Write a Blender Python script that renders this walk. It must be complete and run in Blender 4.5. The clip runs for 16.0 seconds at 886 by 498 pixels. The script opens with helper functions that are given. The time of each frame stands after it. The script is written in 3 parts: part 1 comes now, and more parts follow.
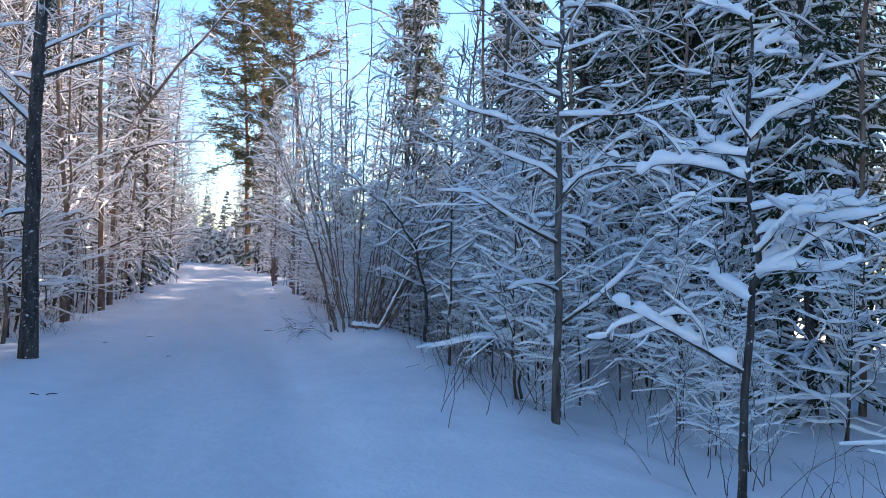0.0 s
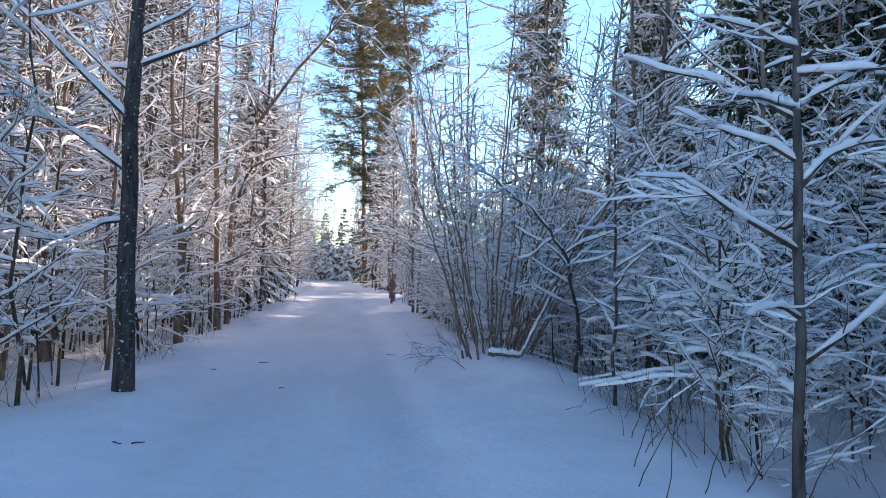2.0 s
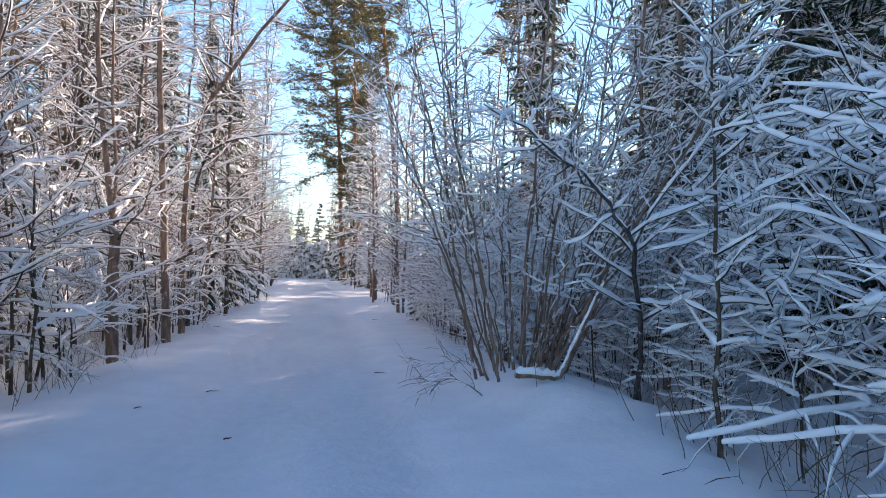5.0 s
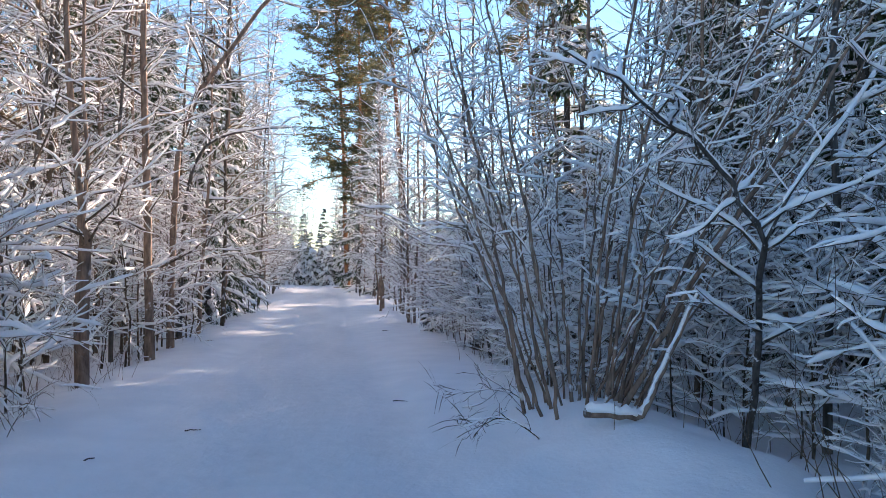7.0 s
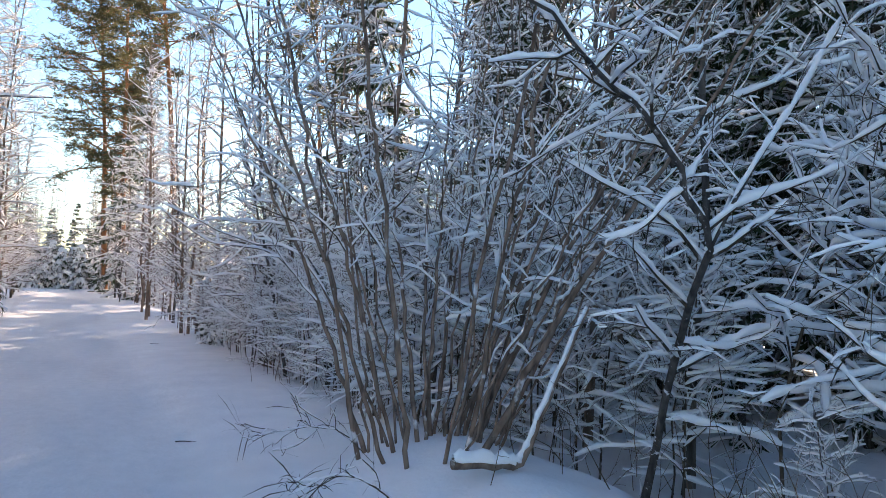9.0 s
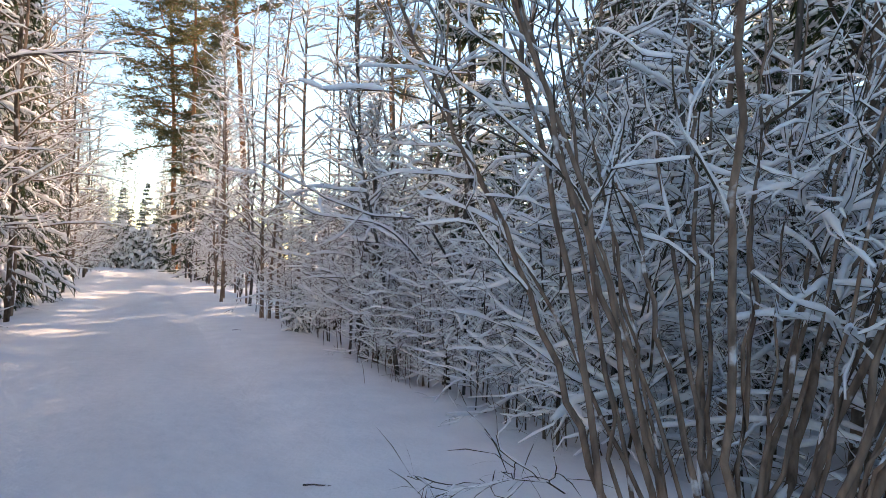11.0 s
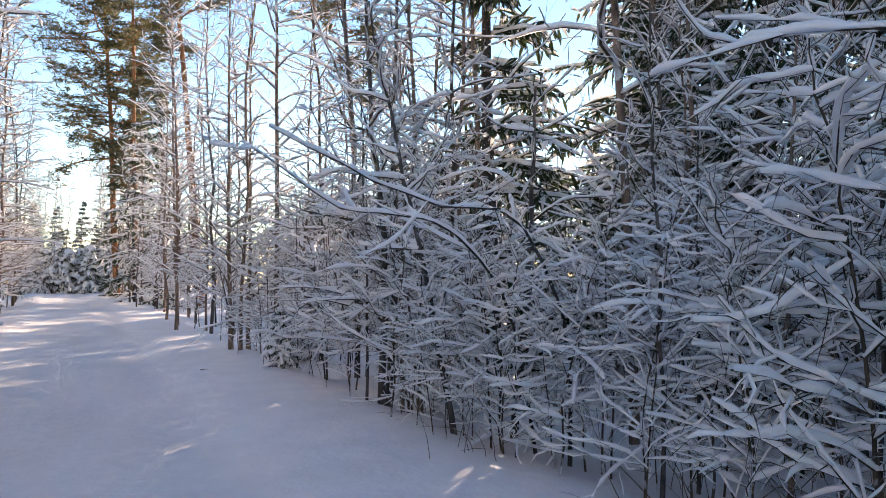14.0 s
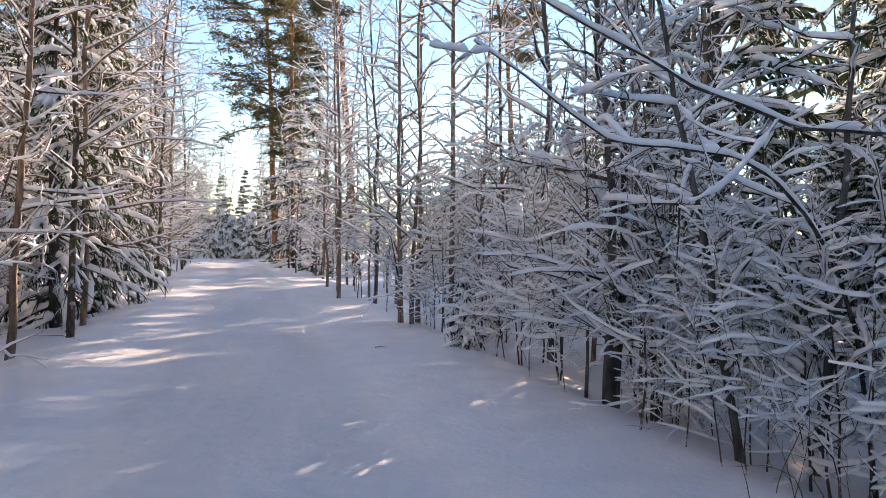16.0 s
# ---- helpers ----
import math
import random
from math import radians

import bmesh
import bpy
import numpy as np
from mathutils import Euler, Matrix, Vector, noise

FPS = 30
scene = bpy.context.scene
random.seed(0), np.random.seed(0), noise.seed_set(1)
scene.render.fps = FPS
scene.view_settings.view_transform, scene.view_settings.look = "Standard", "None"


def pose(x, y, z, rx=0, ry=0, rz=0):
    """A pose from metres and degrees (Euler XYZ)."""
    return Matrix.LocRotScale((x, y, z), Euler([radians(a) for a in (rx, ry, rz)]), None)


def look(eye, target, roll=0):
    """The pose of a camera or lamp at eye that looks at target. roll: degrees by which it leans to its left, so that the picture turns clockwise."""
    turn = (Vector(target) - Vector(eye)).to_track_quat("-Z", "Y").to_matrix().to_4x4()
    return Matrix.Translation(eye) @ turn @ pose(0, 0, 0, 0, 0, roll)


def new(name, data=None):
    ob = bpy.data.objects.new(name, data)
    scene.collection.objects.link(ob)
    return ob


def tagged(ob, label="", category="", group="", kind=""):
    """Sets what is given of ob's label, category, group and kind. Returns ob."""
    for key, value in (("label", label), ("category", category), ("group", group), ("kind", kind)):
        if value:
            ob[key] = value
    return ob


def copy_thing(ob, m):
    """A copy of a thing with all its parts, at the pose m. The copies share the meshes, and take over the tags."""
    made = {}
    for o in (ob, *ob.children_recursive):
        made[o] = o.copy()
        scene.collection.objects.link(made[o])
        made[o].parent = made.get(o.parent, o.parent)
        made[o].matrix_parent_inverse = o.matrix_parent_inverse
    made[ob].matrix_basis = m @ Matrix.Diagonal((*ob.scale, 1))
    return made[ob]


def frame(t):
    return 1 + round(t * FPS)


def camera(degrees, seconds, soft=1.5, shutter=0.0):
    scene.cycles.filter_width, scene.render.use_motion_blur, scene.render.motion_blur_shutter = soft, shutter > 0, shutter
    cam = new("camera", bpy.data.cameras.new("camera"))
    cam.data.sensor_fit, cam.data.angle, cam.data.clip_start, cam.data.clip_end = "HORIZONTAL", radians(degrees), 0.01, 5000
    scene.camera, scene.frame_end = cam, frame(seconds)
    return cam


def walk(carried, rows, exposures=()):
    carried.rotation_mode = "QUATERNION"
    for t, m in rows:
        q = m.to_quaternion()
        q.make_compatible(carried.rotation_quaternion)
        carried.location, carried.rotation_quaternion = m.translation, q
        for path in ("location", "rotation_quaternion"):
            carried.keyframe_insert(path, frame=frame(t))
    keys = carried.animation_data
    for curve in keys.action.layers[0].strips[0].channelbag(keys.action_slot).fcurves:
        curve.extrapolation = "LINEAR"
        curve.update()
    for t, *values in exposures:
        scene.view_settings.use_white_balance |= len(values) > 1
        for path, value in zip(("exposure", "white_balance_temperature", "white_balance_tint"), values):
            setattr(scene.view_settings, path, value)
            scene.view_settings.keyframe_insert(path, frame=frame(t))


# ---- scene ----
cam = camera(59.9, 16.0, soft=0.9)
PATH = [
    (0, (0.868, -3.296, 1.616), (1.269, -1.501, 1.656), 2.2),
    (0.5, (0.834, -2.743, 1.625), (1.214, -0.943, 1.667), 1.9),
    (1, (0.821, -2.197, 1.6), (1.164, -0.389, 1.641), 2.1),
    (1.5, (0.771, -1.614, 1.586), (1.033, 0.206, 1.635), 1.9),
    (2, (0.719, -1.106, 1.597), (0.853, 0.728, 1.666), 2.0),
    (2.5, (0.638, -0.541, 1.592), (0.684, 1.296, 1.674), 2.0),
    (3, (0.639, 0.071, 1.603), (0.7, 1.907, 1.686), 1.7),
    (3.5, (0.622, 0.624, 1.601), (0.75, 2.457, 1.679), 1.5),
    (3.7, (0.62, 0.844, 1.596), (0.779, 2.675, 1.669), 1.1),
    (5.8, (0.558, 3.03, 1.607), (0.747, 4.859, 1.665), 0.8),
    (6, (0.525, 3.25, 1.618), (0.702, 5.08, 1.679), 0.5),
    (6.5, (0.472, 3.709, 1.616), (0.638, 5.54, 1.687), 0.5),
    (7, (0.428, 4.311, 1.605), (0.608, 6.14, 1.679), 0.7),
    (7.5, (0.39, 4.715, 1.581), (0.618, 6.539, 1.658), 1.3),
    (8, (0.354, 5.348, 1.559), (0.727, 7.147, 1.658), 1.9),
    (8.2, (0.342, 5.538, 1.564), (0.81, 7.315, 1.679), 2.0),
    (10.3, (0.085, 7.739, 1.66), (0.866, 9.403, 1.729), 1.6),
    (10.5, (0.072, 8.109, 1.645), (0.792, 9.802, 1.701), 1.4),
    (11, (-0.041, 8.886, 1.589), (0.53, 10.635, 1.643), 2.0),
    (11.5, (-0.071, 9.683, 1.582), (0.414, 11.458, 1.631), 1.3),
    (12, (-0.135, 10.241, 1.563), (0.306, 12.025, 1.624), 1.3),
    (12.5, (-0.277, 10.74, 1.568), (0.187, 12.518, 1.641), 1.2),
    (13, (-0.204, 11.437, 1.58), (0.327, 13.196, 1.672), 0.6),
    (13.5, (-0.27, 11.966, 1.61), (0.361, 13.691, 1.708), 0.1),
    (14, (-0.262, 12.541, 1.61), (0.427, 14.244, 1.696), -0.0),
    (14.5, (-0.33, 13.117, 1.583), (0.369, 14.818, 1.629), 0.1),
    (15, (-0.374, 13.696, 1.585), (0.267, 15.42, 1.591), 0.2),
    (15.5, (-0.473, 14.352, 1.584), (0.036, 16.119, 1.581), 0.4),
    (16, (-0.48, 14.926, 1.579), (-0.114, 16.729, 1.591), 0.9),
]
EXPOSURES = [(0, 2.46, 5050, 21), (3.5, 2.49, 5360, 21), (7, 2.56, 5370, 19), (8.2, 2.59, 5420, 19), (10.4, 2.98, 6280, 21), (11, 2.72, 6180, 21), (11.6, 2.56, 5980, 21),
             (12.5, 2.41, 5530, 21), (13.5, 2.41, 5450, 21), (14.0, 2.57, 5870, 22), (14.5, 2.57, 5850, 22), (16, 2.49, 5850, 22)]
walk(cam, [(t, look(eye, target, roll)) for t, eye, target, roll in PATH], EXPOSURES)

# ---- light: low winter sun ahead to the right, clear sky ----
SUN_AZIMUTH, SUN_ELEVATION = radians(35.4), radians(10.6)
world = bpy.data.worlds.new("winter_sky")
scene.world = world
world.use_nodes = True
wt = world.node_tree
sky = wt.nodes.new("ShaderNodeTexSky")
sky.sky_type, sky.sun_disc = "NISHITA", False
sky.sun_elevation, sky.sun_rotation = SUN_ELEVATION, SUN_AZIMUTH
sky.dust_density, sky.air_density, sky.ozone_density = 0.0, 1.3, 2.4
wt.links.new(sky.outputs[0], wt.nodes["Background"].inputs[0])
wt.nodes["Background"].inputs[1].default_value = 0.057
sun = new("sun", bpy.data.lights.new("sun", "SUN"))
sun.data.energy, sun.data.angle, sun.data.color = 5.0, radians(0.55), (1.0, 0.71, 0.42)
toward_sun = Vector((math.sin(SUN_AZIMUTH) * math.cos(SUN_ELEVATION), math.cos(SUN_AZIMUTH) * math.cos(SUN_ELEVATION), math.sin(SUN_ELEVATION)))
sun.matrix_world = look(toward_sun * 100, (0, 0, 0))


# ---- materials ----
def material(name, rough=0.7, spec=0.3):
    m = bpy.data.materials.new(name)
    m.use_nodes = True
    b = m.node_tree.nodes["Principled BSDF"]
    b.inputs["Roughness"].default_value = rough
    b.inputs["Specular IOR Level"].default_value = spec
    return m, m.node_tree, b


def noise_node(nt, scale, detail=4, stretch=None, kind="Object"):
    tc = nt.nodes.new("ShaderNodeTexCoord")
    mp = nt.nodes.new("ShaderNodeMapping")
    if stretch:
        mp.inputs["Scale"].default_value = stretch
    n = nt.nodes.new("ShaderNodeTexNoise")
    n.inputs["Scale"].default_value, n.inputs["Detail"].default_value = scale, detail
    nt.links.new(tc.outputs[kind], mp.inputs[0])
    nt.links.new(mp.outputs[0], n.inputs["Vector"])
    return n


def ramp(nt, src, stops):
    r = nt.nodes.new("ShaderNodeValToRGB")
    while len(r.color_ramp.elements) < len(stops):
        r.color_ramp.elements.new(0.5)
    for e, (p, c) in zip(r.color_ramp.elements, stops):
        e.position, e.color = p, (*c, 1)
    nt.links.new(src, r.inputs[0])
    return r


def bump(nt, b, src, strength, distance, before=None):
    k = nt.nodes.new("ShaderNodeBump")
    k.inputs["Strength"].default_value, k.inputs["Distance"].default_value = strength, distance
    nt.links.new(src, k.inputs["Height"])
    if before:
        nt.links.new(before.outputs[0], k.inputs["Normal"])
    nt.links.new(k.outputs[0], b.inputs["Normal"])
    return k


def snow_material(name, low, high, grain, lumps, rough, glow=0.0):
    m, nt, b = material(name, rough, 0.25)
    n1 = noise_node(nt, 1.3, 5)
    r = ramp(nt, n1.outputs[0], [(0.3, low), (0.7, high)])
    nt.links.new(r.outputs[0], b.inputs["Base Color"])
    k = bump(nt, b, noise_node(nt, 9, 6).outputs[0], lumps, 0.03)
    last = bump(nt, b, noise_node(nt, 160, 3).outputs[0], grain, 0.004, k)
    if glow:
        thin = nt.nodes.new("ShaderNodeBsdfTranslucent")
        thin.inputs["Color"].default_value = (0.88, 0.88, 0.88, 1)
        nt.links.new(last.outputs[0], thin.inputs["Normal"])
        mix = nt.nodes.new("ShaderNodeMixShader")
        mix.inputs[0].default_value = glow
        nt.links.new(b.outputs[0], mix.inputs[1])
        nt.links.new(thin.outputs[0], mix.inputs[2])
        nt.links.new(mix.outputs[0], nt.nodes["Material Output"].inputs["Surface"])
    return m


LOOSE = snow_material("branch_snow", (0.92, 0.922, 0.928), (0.96, 0.96, 0.963), 0.4, 0.6, 0.8, 0.15)


def math_node(nt, op, a, c, clamp=False):
    n = nt.nodes.new("ShaderNodeMath")
    n.operation, n.use_clamp = op, clamp
    for k, v in enumerate((a, c)):
        if isinstance(v, (int, float)):
            n.inputs[k].default_value = v
        else:
            nt.links.new(v, n.inputs[k])
    return n.outputs[0]


def ground_material():
    """Deep snow, with a driven lane of packed snow along the road's middle, ragged at its edges."""
    m, nt, b = material("ground_snow", 0.68, 0.3)
    tc = nt.nodes.new("ShaderNodeTexCoord")
    xyz = nt.nodes.new("ShaderNodeSeparateXYZ")
    nt.links.new(tc.outputs["Object"], xyz.inputs[0])
    u = math_node(nt, "ADD", math_node(nt, "SUBTRACT", xyz.outputs[0], 0.55), math_node(nt, "MULTIPLY", xyz.outputs[1], 0.049))
    rag = noise_node(nt, 1.6, 6, (1.0, 0.45, 1.0))
    u = math_node(nt, "ADD", u, math_node(nt, "MULTIPLY", math_node(nt, "SUBTRACT", rag.outputs[0], 0.5), 0.9))
    right = math_node(nt, "MULTIPLY", math_node(nt, "SUBTRACT", 1.15, u), 2.2, True)
    left = math_node(nt, "MULTIPLY", math_node(nt, "ADD", u, 1.9), 1.6, True)
    lane = math_node(nt, "MULTIPLY", right, left)
    broad = noise_node(nt, 0.9, 5, (1.0, 0.22, 1.0))
    fine = noise_node(nt, 6, 7, (1.1, 0.8, 1.0))
    mixed = math_node(nt, "ADD", broad.outputs[0], math_node(nt, "MULTIPLY", fine.outputs[0], 0.45))
    packed = ramp(nt, mixed, [(0.45, (0.58, 0.59, 0.605)), (0.62, (0.64, 0.648, 0.66)), (0.9, (0.73, 0.733, 0.74))])
    deep = ramp(nt, noise_node(nt, 1.3, 5).outputs[0], [(0.3, (0.71, 0.715, 0.727)), (0.7, (0.80, 0.802, 0.808))])
    mix = nt.nodes.new("ShaderNodeMixRGB")
    nt.links.new(lane, mix.inputs[0])
    nt.links.new(deep.outputs[0], mix.inputs[1])
    nt.links.new(packed.outputs[0], mix.inputs[2])
    nt.links.new(mix.outputs[0], b.inputs["Base Color"])
    k = bump(nt, b, fine.outputs[0], 0.45, 0.03)
    k = bump(nt, b, noise_node(nt, 22, 6).outputs[0], 0.5, 0.015, k)
    bump(nt, b, noise_node(nt, 90, 4).outputs[0], 0.4, 0.005, k)
    return m


GROUND = ground_material()


def bark_material(name, dark, light, stuck=0.0, scale=14, frost=0.66, spots=5, thin=0.0):
    m, nt, b = material(name, 0.9, 0.15)
    n = noise_node(nt, scale, 6, (1, 1, 0.25))
    r = ramp(nt, n.outputs[0], [(0.3, dark), (0.72, light)])
    out = r.outputs[0]
    if stuck:
        n2 = noise_node(nt, spots, 5)
        r2 = ramp(nt, n2.outputs[0], [(frost, (0, 0, 0)), (frost + 0.06, (stuck, stuck, stuck))])
        mix = nt.nodes.new("ShaderNodeMixRGB")
        mix.inputs[2].default_value = (0.82, 0.83, 0.85, 1)
        nt.links.new(r2.outputs[0], mix.inputs[0])
        nt.links.new(out, mix.inputs[1])
        out = mix.outputs[0]
    nt.links.new(out, b.inputs["Base Color"])
    bump(nt, b, n.outputs[0], 0.8, 0.02)
    if thin:
        through_light = nt.nodes.new("ShaderNodeBsdfTranslucent")
        nt.links.new(out, through_light.inputs["Color"])
        mix = nt.nodes.new("ShaderNodeMixShader")
        mix.inputs[0].default_value = thin
        nt.links.new(b.outputs[0], mix.inputs[1])
        nt.links.new(through_light.outputs[0], mix.inputs[2])
        nt.links.new(mix.outputs[0], nt.nodes["Material Output"].inputs["Surface"])
    return m


BARK_DARK = bark_material("dark_bark", (0.026, 0.024, 0.023), (0.10, 0.09, 0.082), 0.7, 18, 0.63, 26)
BARK_ALDER = bark_material("alder_bark", (0.09, 0.065, 0.05), (0.30, 0.22, 0.165), 0.7, 16, 0.63)
BARK_TWIG = bark_material("twig_bark", (0.034, 0.027, 0.021), (0.125, 0.098, 0.068), 0.7, 25, 0.55)
# lighter copy of the twig bark, with the low sun's warmth in its colour
BARK_TWIG_LIT = bark_material("tan_twig_bark", (0.07, 0.05, 0.032), (0.25, 0.18, 0.11), 0.5, 25, 0.62)
BARK_GREY = bark_material("grey_bark", (0.042, 0.038, 0.035), (0.16, 0.145, 0.13), 0.7, 14)
BARK_PINE = bark_material("pine_bark", (0.10, 0.05, 0.025), (0.36, 0.17, 0.075), 0, 8)
NEEDLES = bark_material("spruce_needles", (0.018, 0.032, 0.018), (0.07, 0.09, 0.042), 0.75, 30, 0.56, 5, 0.2)
PINE_NEEDLES = bark_material("pine_needles", (0.04, 0.05, 0.025), (0.14, 0.125, 0.055), 0.5, 30, 0.62, 5, 0.26)
DRY = bark_material("dry_stalk", (0.07, 0.05, 0.035), (0.20, 0.15, 0.10), 0, 30)


# ---- mesh helpers ----
def unit(v):
    return v / np.maximum(np.linalg.norm(v, axis=-1, keepdims=True), 1e-9)


def frames_of(P):
    T = unit(np.gradient(P, axis=1))
    ref = np.zeros_like(T)
    steep = np.abs(T[..., 2]) > 0.97
    ref[..., 2] = 1
    ref[steep] = (1, 0, 0)
    U = unit(np.cross(T, ref))
    return T, U, np.cross(U, T)


def loft(P, U, V, rings):
    """Closed tubes: P (B,n,3) centres, rings (B,n,k,2) offsets along U and V."""
    B, n, k = rings.shape[:3]
    verts = P[:, :, None, :] + rings[..., :1] * U[:, :, None, :] + rings[..., 1:] * V[:, :, None, :]
    b, i, j = np.meshgrid(np.arange(B), np.arange(n - 1), np.arange(k), indexing="ij")
    at = lambda ii, jj: (b * n + ii) * k + jj % k
    faces = np.stack([at(i, j), at(i, j + 1), at(i + 1, j + 1), at(i + 1, j)], -1).reshape(-1, 4)
    return verts.reshape(-1, 3), faces


class Shape:
    def __init__(self):
        self.v, self.f, self.n = [], [], 0

    def add(self, v, f):
        self.v.append(v)
        self.f.append(f + self.n)
        self.n += len(v)

    def tubes(self, P, R, k):
        T, U, V = frames_of(P)
        a = np.arange(k) * 2 * np.pi / k
        ring = np.stack([np.cos(a), np.sin(a)], -1)
        self.add(*loft(P, U, V, R[:, :, None, None] * ring[None, None]))

    def snow(self, rng, P, R, width, k=5, keep=0.9, steep=1.6):
        """Snow lying along branches: wide and lumpy where they run level, none where they stand."""
        on = rng.random(len(P)) < keep
        P, R = P[on], R[on]
        if not len(P):
            return
        if k >= 5:
            n = P.shape[1]
            at = np.linspace(0, n - 1, 2 * n)
            i = np.minimum(at.astype(int), n - 2)
            f = at - i
            P = P[:, i] * (1 - f)[:, None] + P[:, i + 1] * f[:, None]
            R = R[:, i] * (1 - f) + R[:, i + 1] * f
        T, U, V = frames_of(P)
        level = np.sqrt(np.clip(1 - T[..., 2] ** 2, 0, 1)) ** steep
        lump = 0.62 + 0.7 * rng.random(P.shape[:2])
        lump[rng.random(P.shape[:2]) < 0.09] = 0.2
        size = (0.65 + 0.6 * rng.random((len(P), 1)))
        w = np.minimum(width * size, R * 1.1 + width * 0.6) * level * lump + R * 0.3
        w[level < 0.25] *= 0.15
        w[:, 0] *= 0.7
        w[:, -1] *= 0.6
        a = np.linspace(-0.03, 1.03, k) * np.pi
        ring = np.stack([np.cos(a), np.sin(a) * 1.45], -1)
        up = V * (R * 0.55)[..., None]
        self.add(*loft(P + up, U, V, w[:, :, None, None] * ring[None, None]))

    def blades(self, rng, at, d, length, width):
        """Thin flat sprays of needles."""
        side = unit(np.cross(d, rng.normal(0, 1, d.shape))) * (width * (0.6 + 0.8 * rng.random(len(d))))[:, None]
        end = at + unit(d) * length[:, None]
        mid = at + unit(d) * (length * 0.55)[:, None] + np.array([0, 0, 0.02])
        v = np.stack([at - side * 0.35, at + side * 0.35, mid + side, mid - side, end + side * 0.2, end - side * 0.2], 1).reshape(-1, 3)
        i = np.arange(len(at))[:, None] * 6
        self.add(v, np.concatenate([i + np.array([[0, 1, 2, 3]]), i + np.array([[3, 2, 4, 5]])]))

    def mesh(self, name, smooth=True):
        me = bpy.data.meshes.new(name)
        if not self.v:
            return me
        v, f = np.concatenate(self.v), np.concatenate(self.f)
        m = f.shape[1]
        me.vertices.add(len(v))
        me.vertices.foreach_set("co", v.astype(np.float32).ravel())
        me.loops.add(f.size)
        me.loops.foreach_set("vertex_index", f.astype(np.int32).ravel())
        me.polygons.add(len(f))
        me.polygons.foreach_set("loop_start", np.arange(0, f.size, m, dtype=np.int32))
        me.polygons.foreach_set("loop_total", np.full(len(f), m, dtype=np.int32))
        me.polygons.foreach_set("use_smooth", np.full(len(f), smooth))
        me.update(calc_edges=True)
        me.validate()
        return me


def part(name, shape, mat, parent, label="", kind="", smooth=True):
    me = shape.mesh(name, smooth)
    me.materials.append(mat)
    ob = new(name, me)
    ob.parent = parent
    return tagged(ob, label, kind=kind)


def grow(rng, start, d, length, n, wiggle, lift):
    """Branches from start along d, bending by chance and by lift (up or down)."""
    P, d = [start], unit(d)
    for i in range(n - 1):
        d = unit(d + rng.normal(0, wiggle, d.shape) + np.array([0, 0, 1.0]) * lift)
        P.append(P[-1] + d * (length / (n - 1))[:, None])
    return np.stack(P, 1)


def sprout(rng, P, R, per, lo, hi, angle, flat):
    """Starts, directions, radii and position along the parent of per side shoots on each parent."""
    B, n = P.shape[:2]
    t = lo + (hi - lo) * (np.arange(per)[None] + rng.random((B, per))) / per
    s = t * (n - 1)
    i = np.minimum(s.astype(int), n - 2)
    w = (s - i)[..., None]
    rows = np.arange(B)[:, None]
    at = P[rows, i] * (1 - w) + P[rows, i + 1] * w
    rad = R[rows, i] * (1 - w[..., 0]) + R[rows, i + 1] * w[..., 0]
    T = unit(P[rows, i + 1] - P[rows, i])
    side = unit(np.cross(T, rng.normal(0, 1, T.shape)))
    side[..., 2] *= flat
    a = angle * (0.75 + 0.5 * rng.random((B, per)))[..., None]
    d = unit(T * np.cos(a) + unit(side) * np.sin(a))
    return at.reshape(-1, 3), d.reshape(-1, 3), rad.reshape(-1), t.reshape(-1)


def taper(r0, r1, n):
    return r0[:, None] + (r1 - r0)[:, None] * np.linspace(0, 1, n)[None] ** 0.9


def curve(keys, n, rng=None, rough=0.0):
    """A smooth line of n points through the keys."""
    K = np.array([keys[0], *keys, keys[-1]], float)
    K[0] = 2 * K[1] - K[2]
    K[-1] = 2 * K[-2] - K[-3]
    out = []
    for s in np.linspace(0, len(keys) - 1.000001, n):
        i, f = int(s), s - int(s)
        a, b, c, d = K[i:i + 4]
        out.append(0.5 * (2 * b + (c - a) * f + (2 * a - 5 * b + 4 * c - d) * f * f + (3 * b - a - 3 * c + d) * f ** 3))
    out = np.array(out)
    if rng is not None and rough:
        out[1:] += rng.normal(0, rough, out[1:].shape)
    return out


# ---- ground ----
def centre(y):
    return 0.55 - 0.049 * y - 0.00035 * np.clip(y - 20, 0, 90) ** 2


def smooth(a, b, v):
    t = np.clip((v - a) / (b - a), 0, 1)
    return t * t * (3 - 2 * t)


_wave = np.random.default_rng(5)
WAVES = [(_wave.uniform(0.5, 3.2), _wave.uniform(0, 6.28), _wave.uniform(0, 6.28)) for _ in range(26)]


def ripple(x, y):
    z = 0
    for f, a, p in WAVES:
        z = z + np.sin((x * np.cos(a) + y * np.sin(a)) * f * 1.7 + p) / (0.6 + f)
    return z / 9


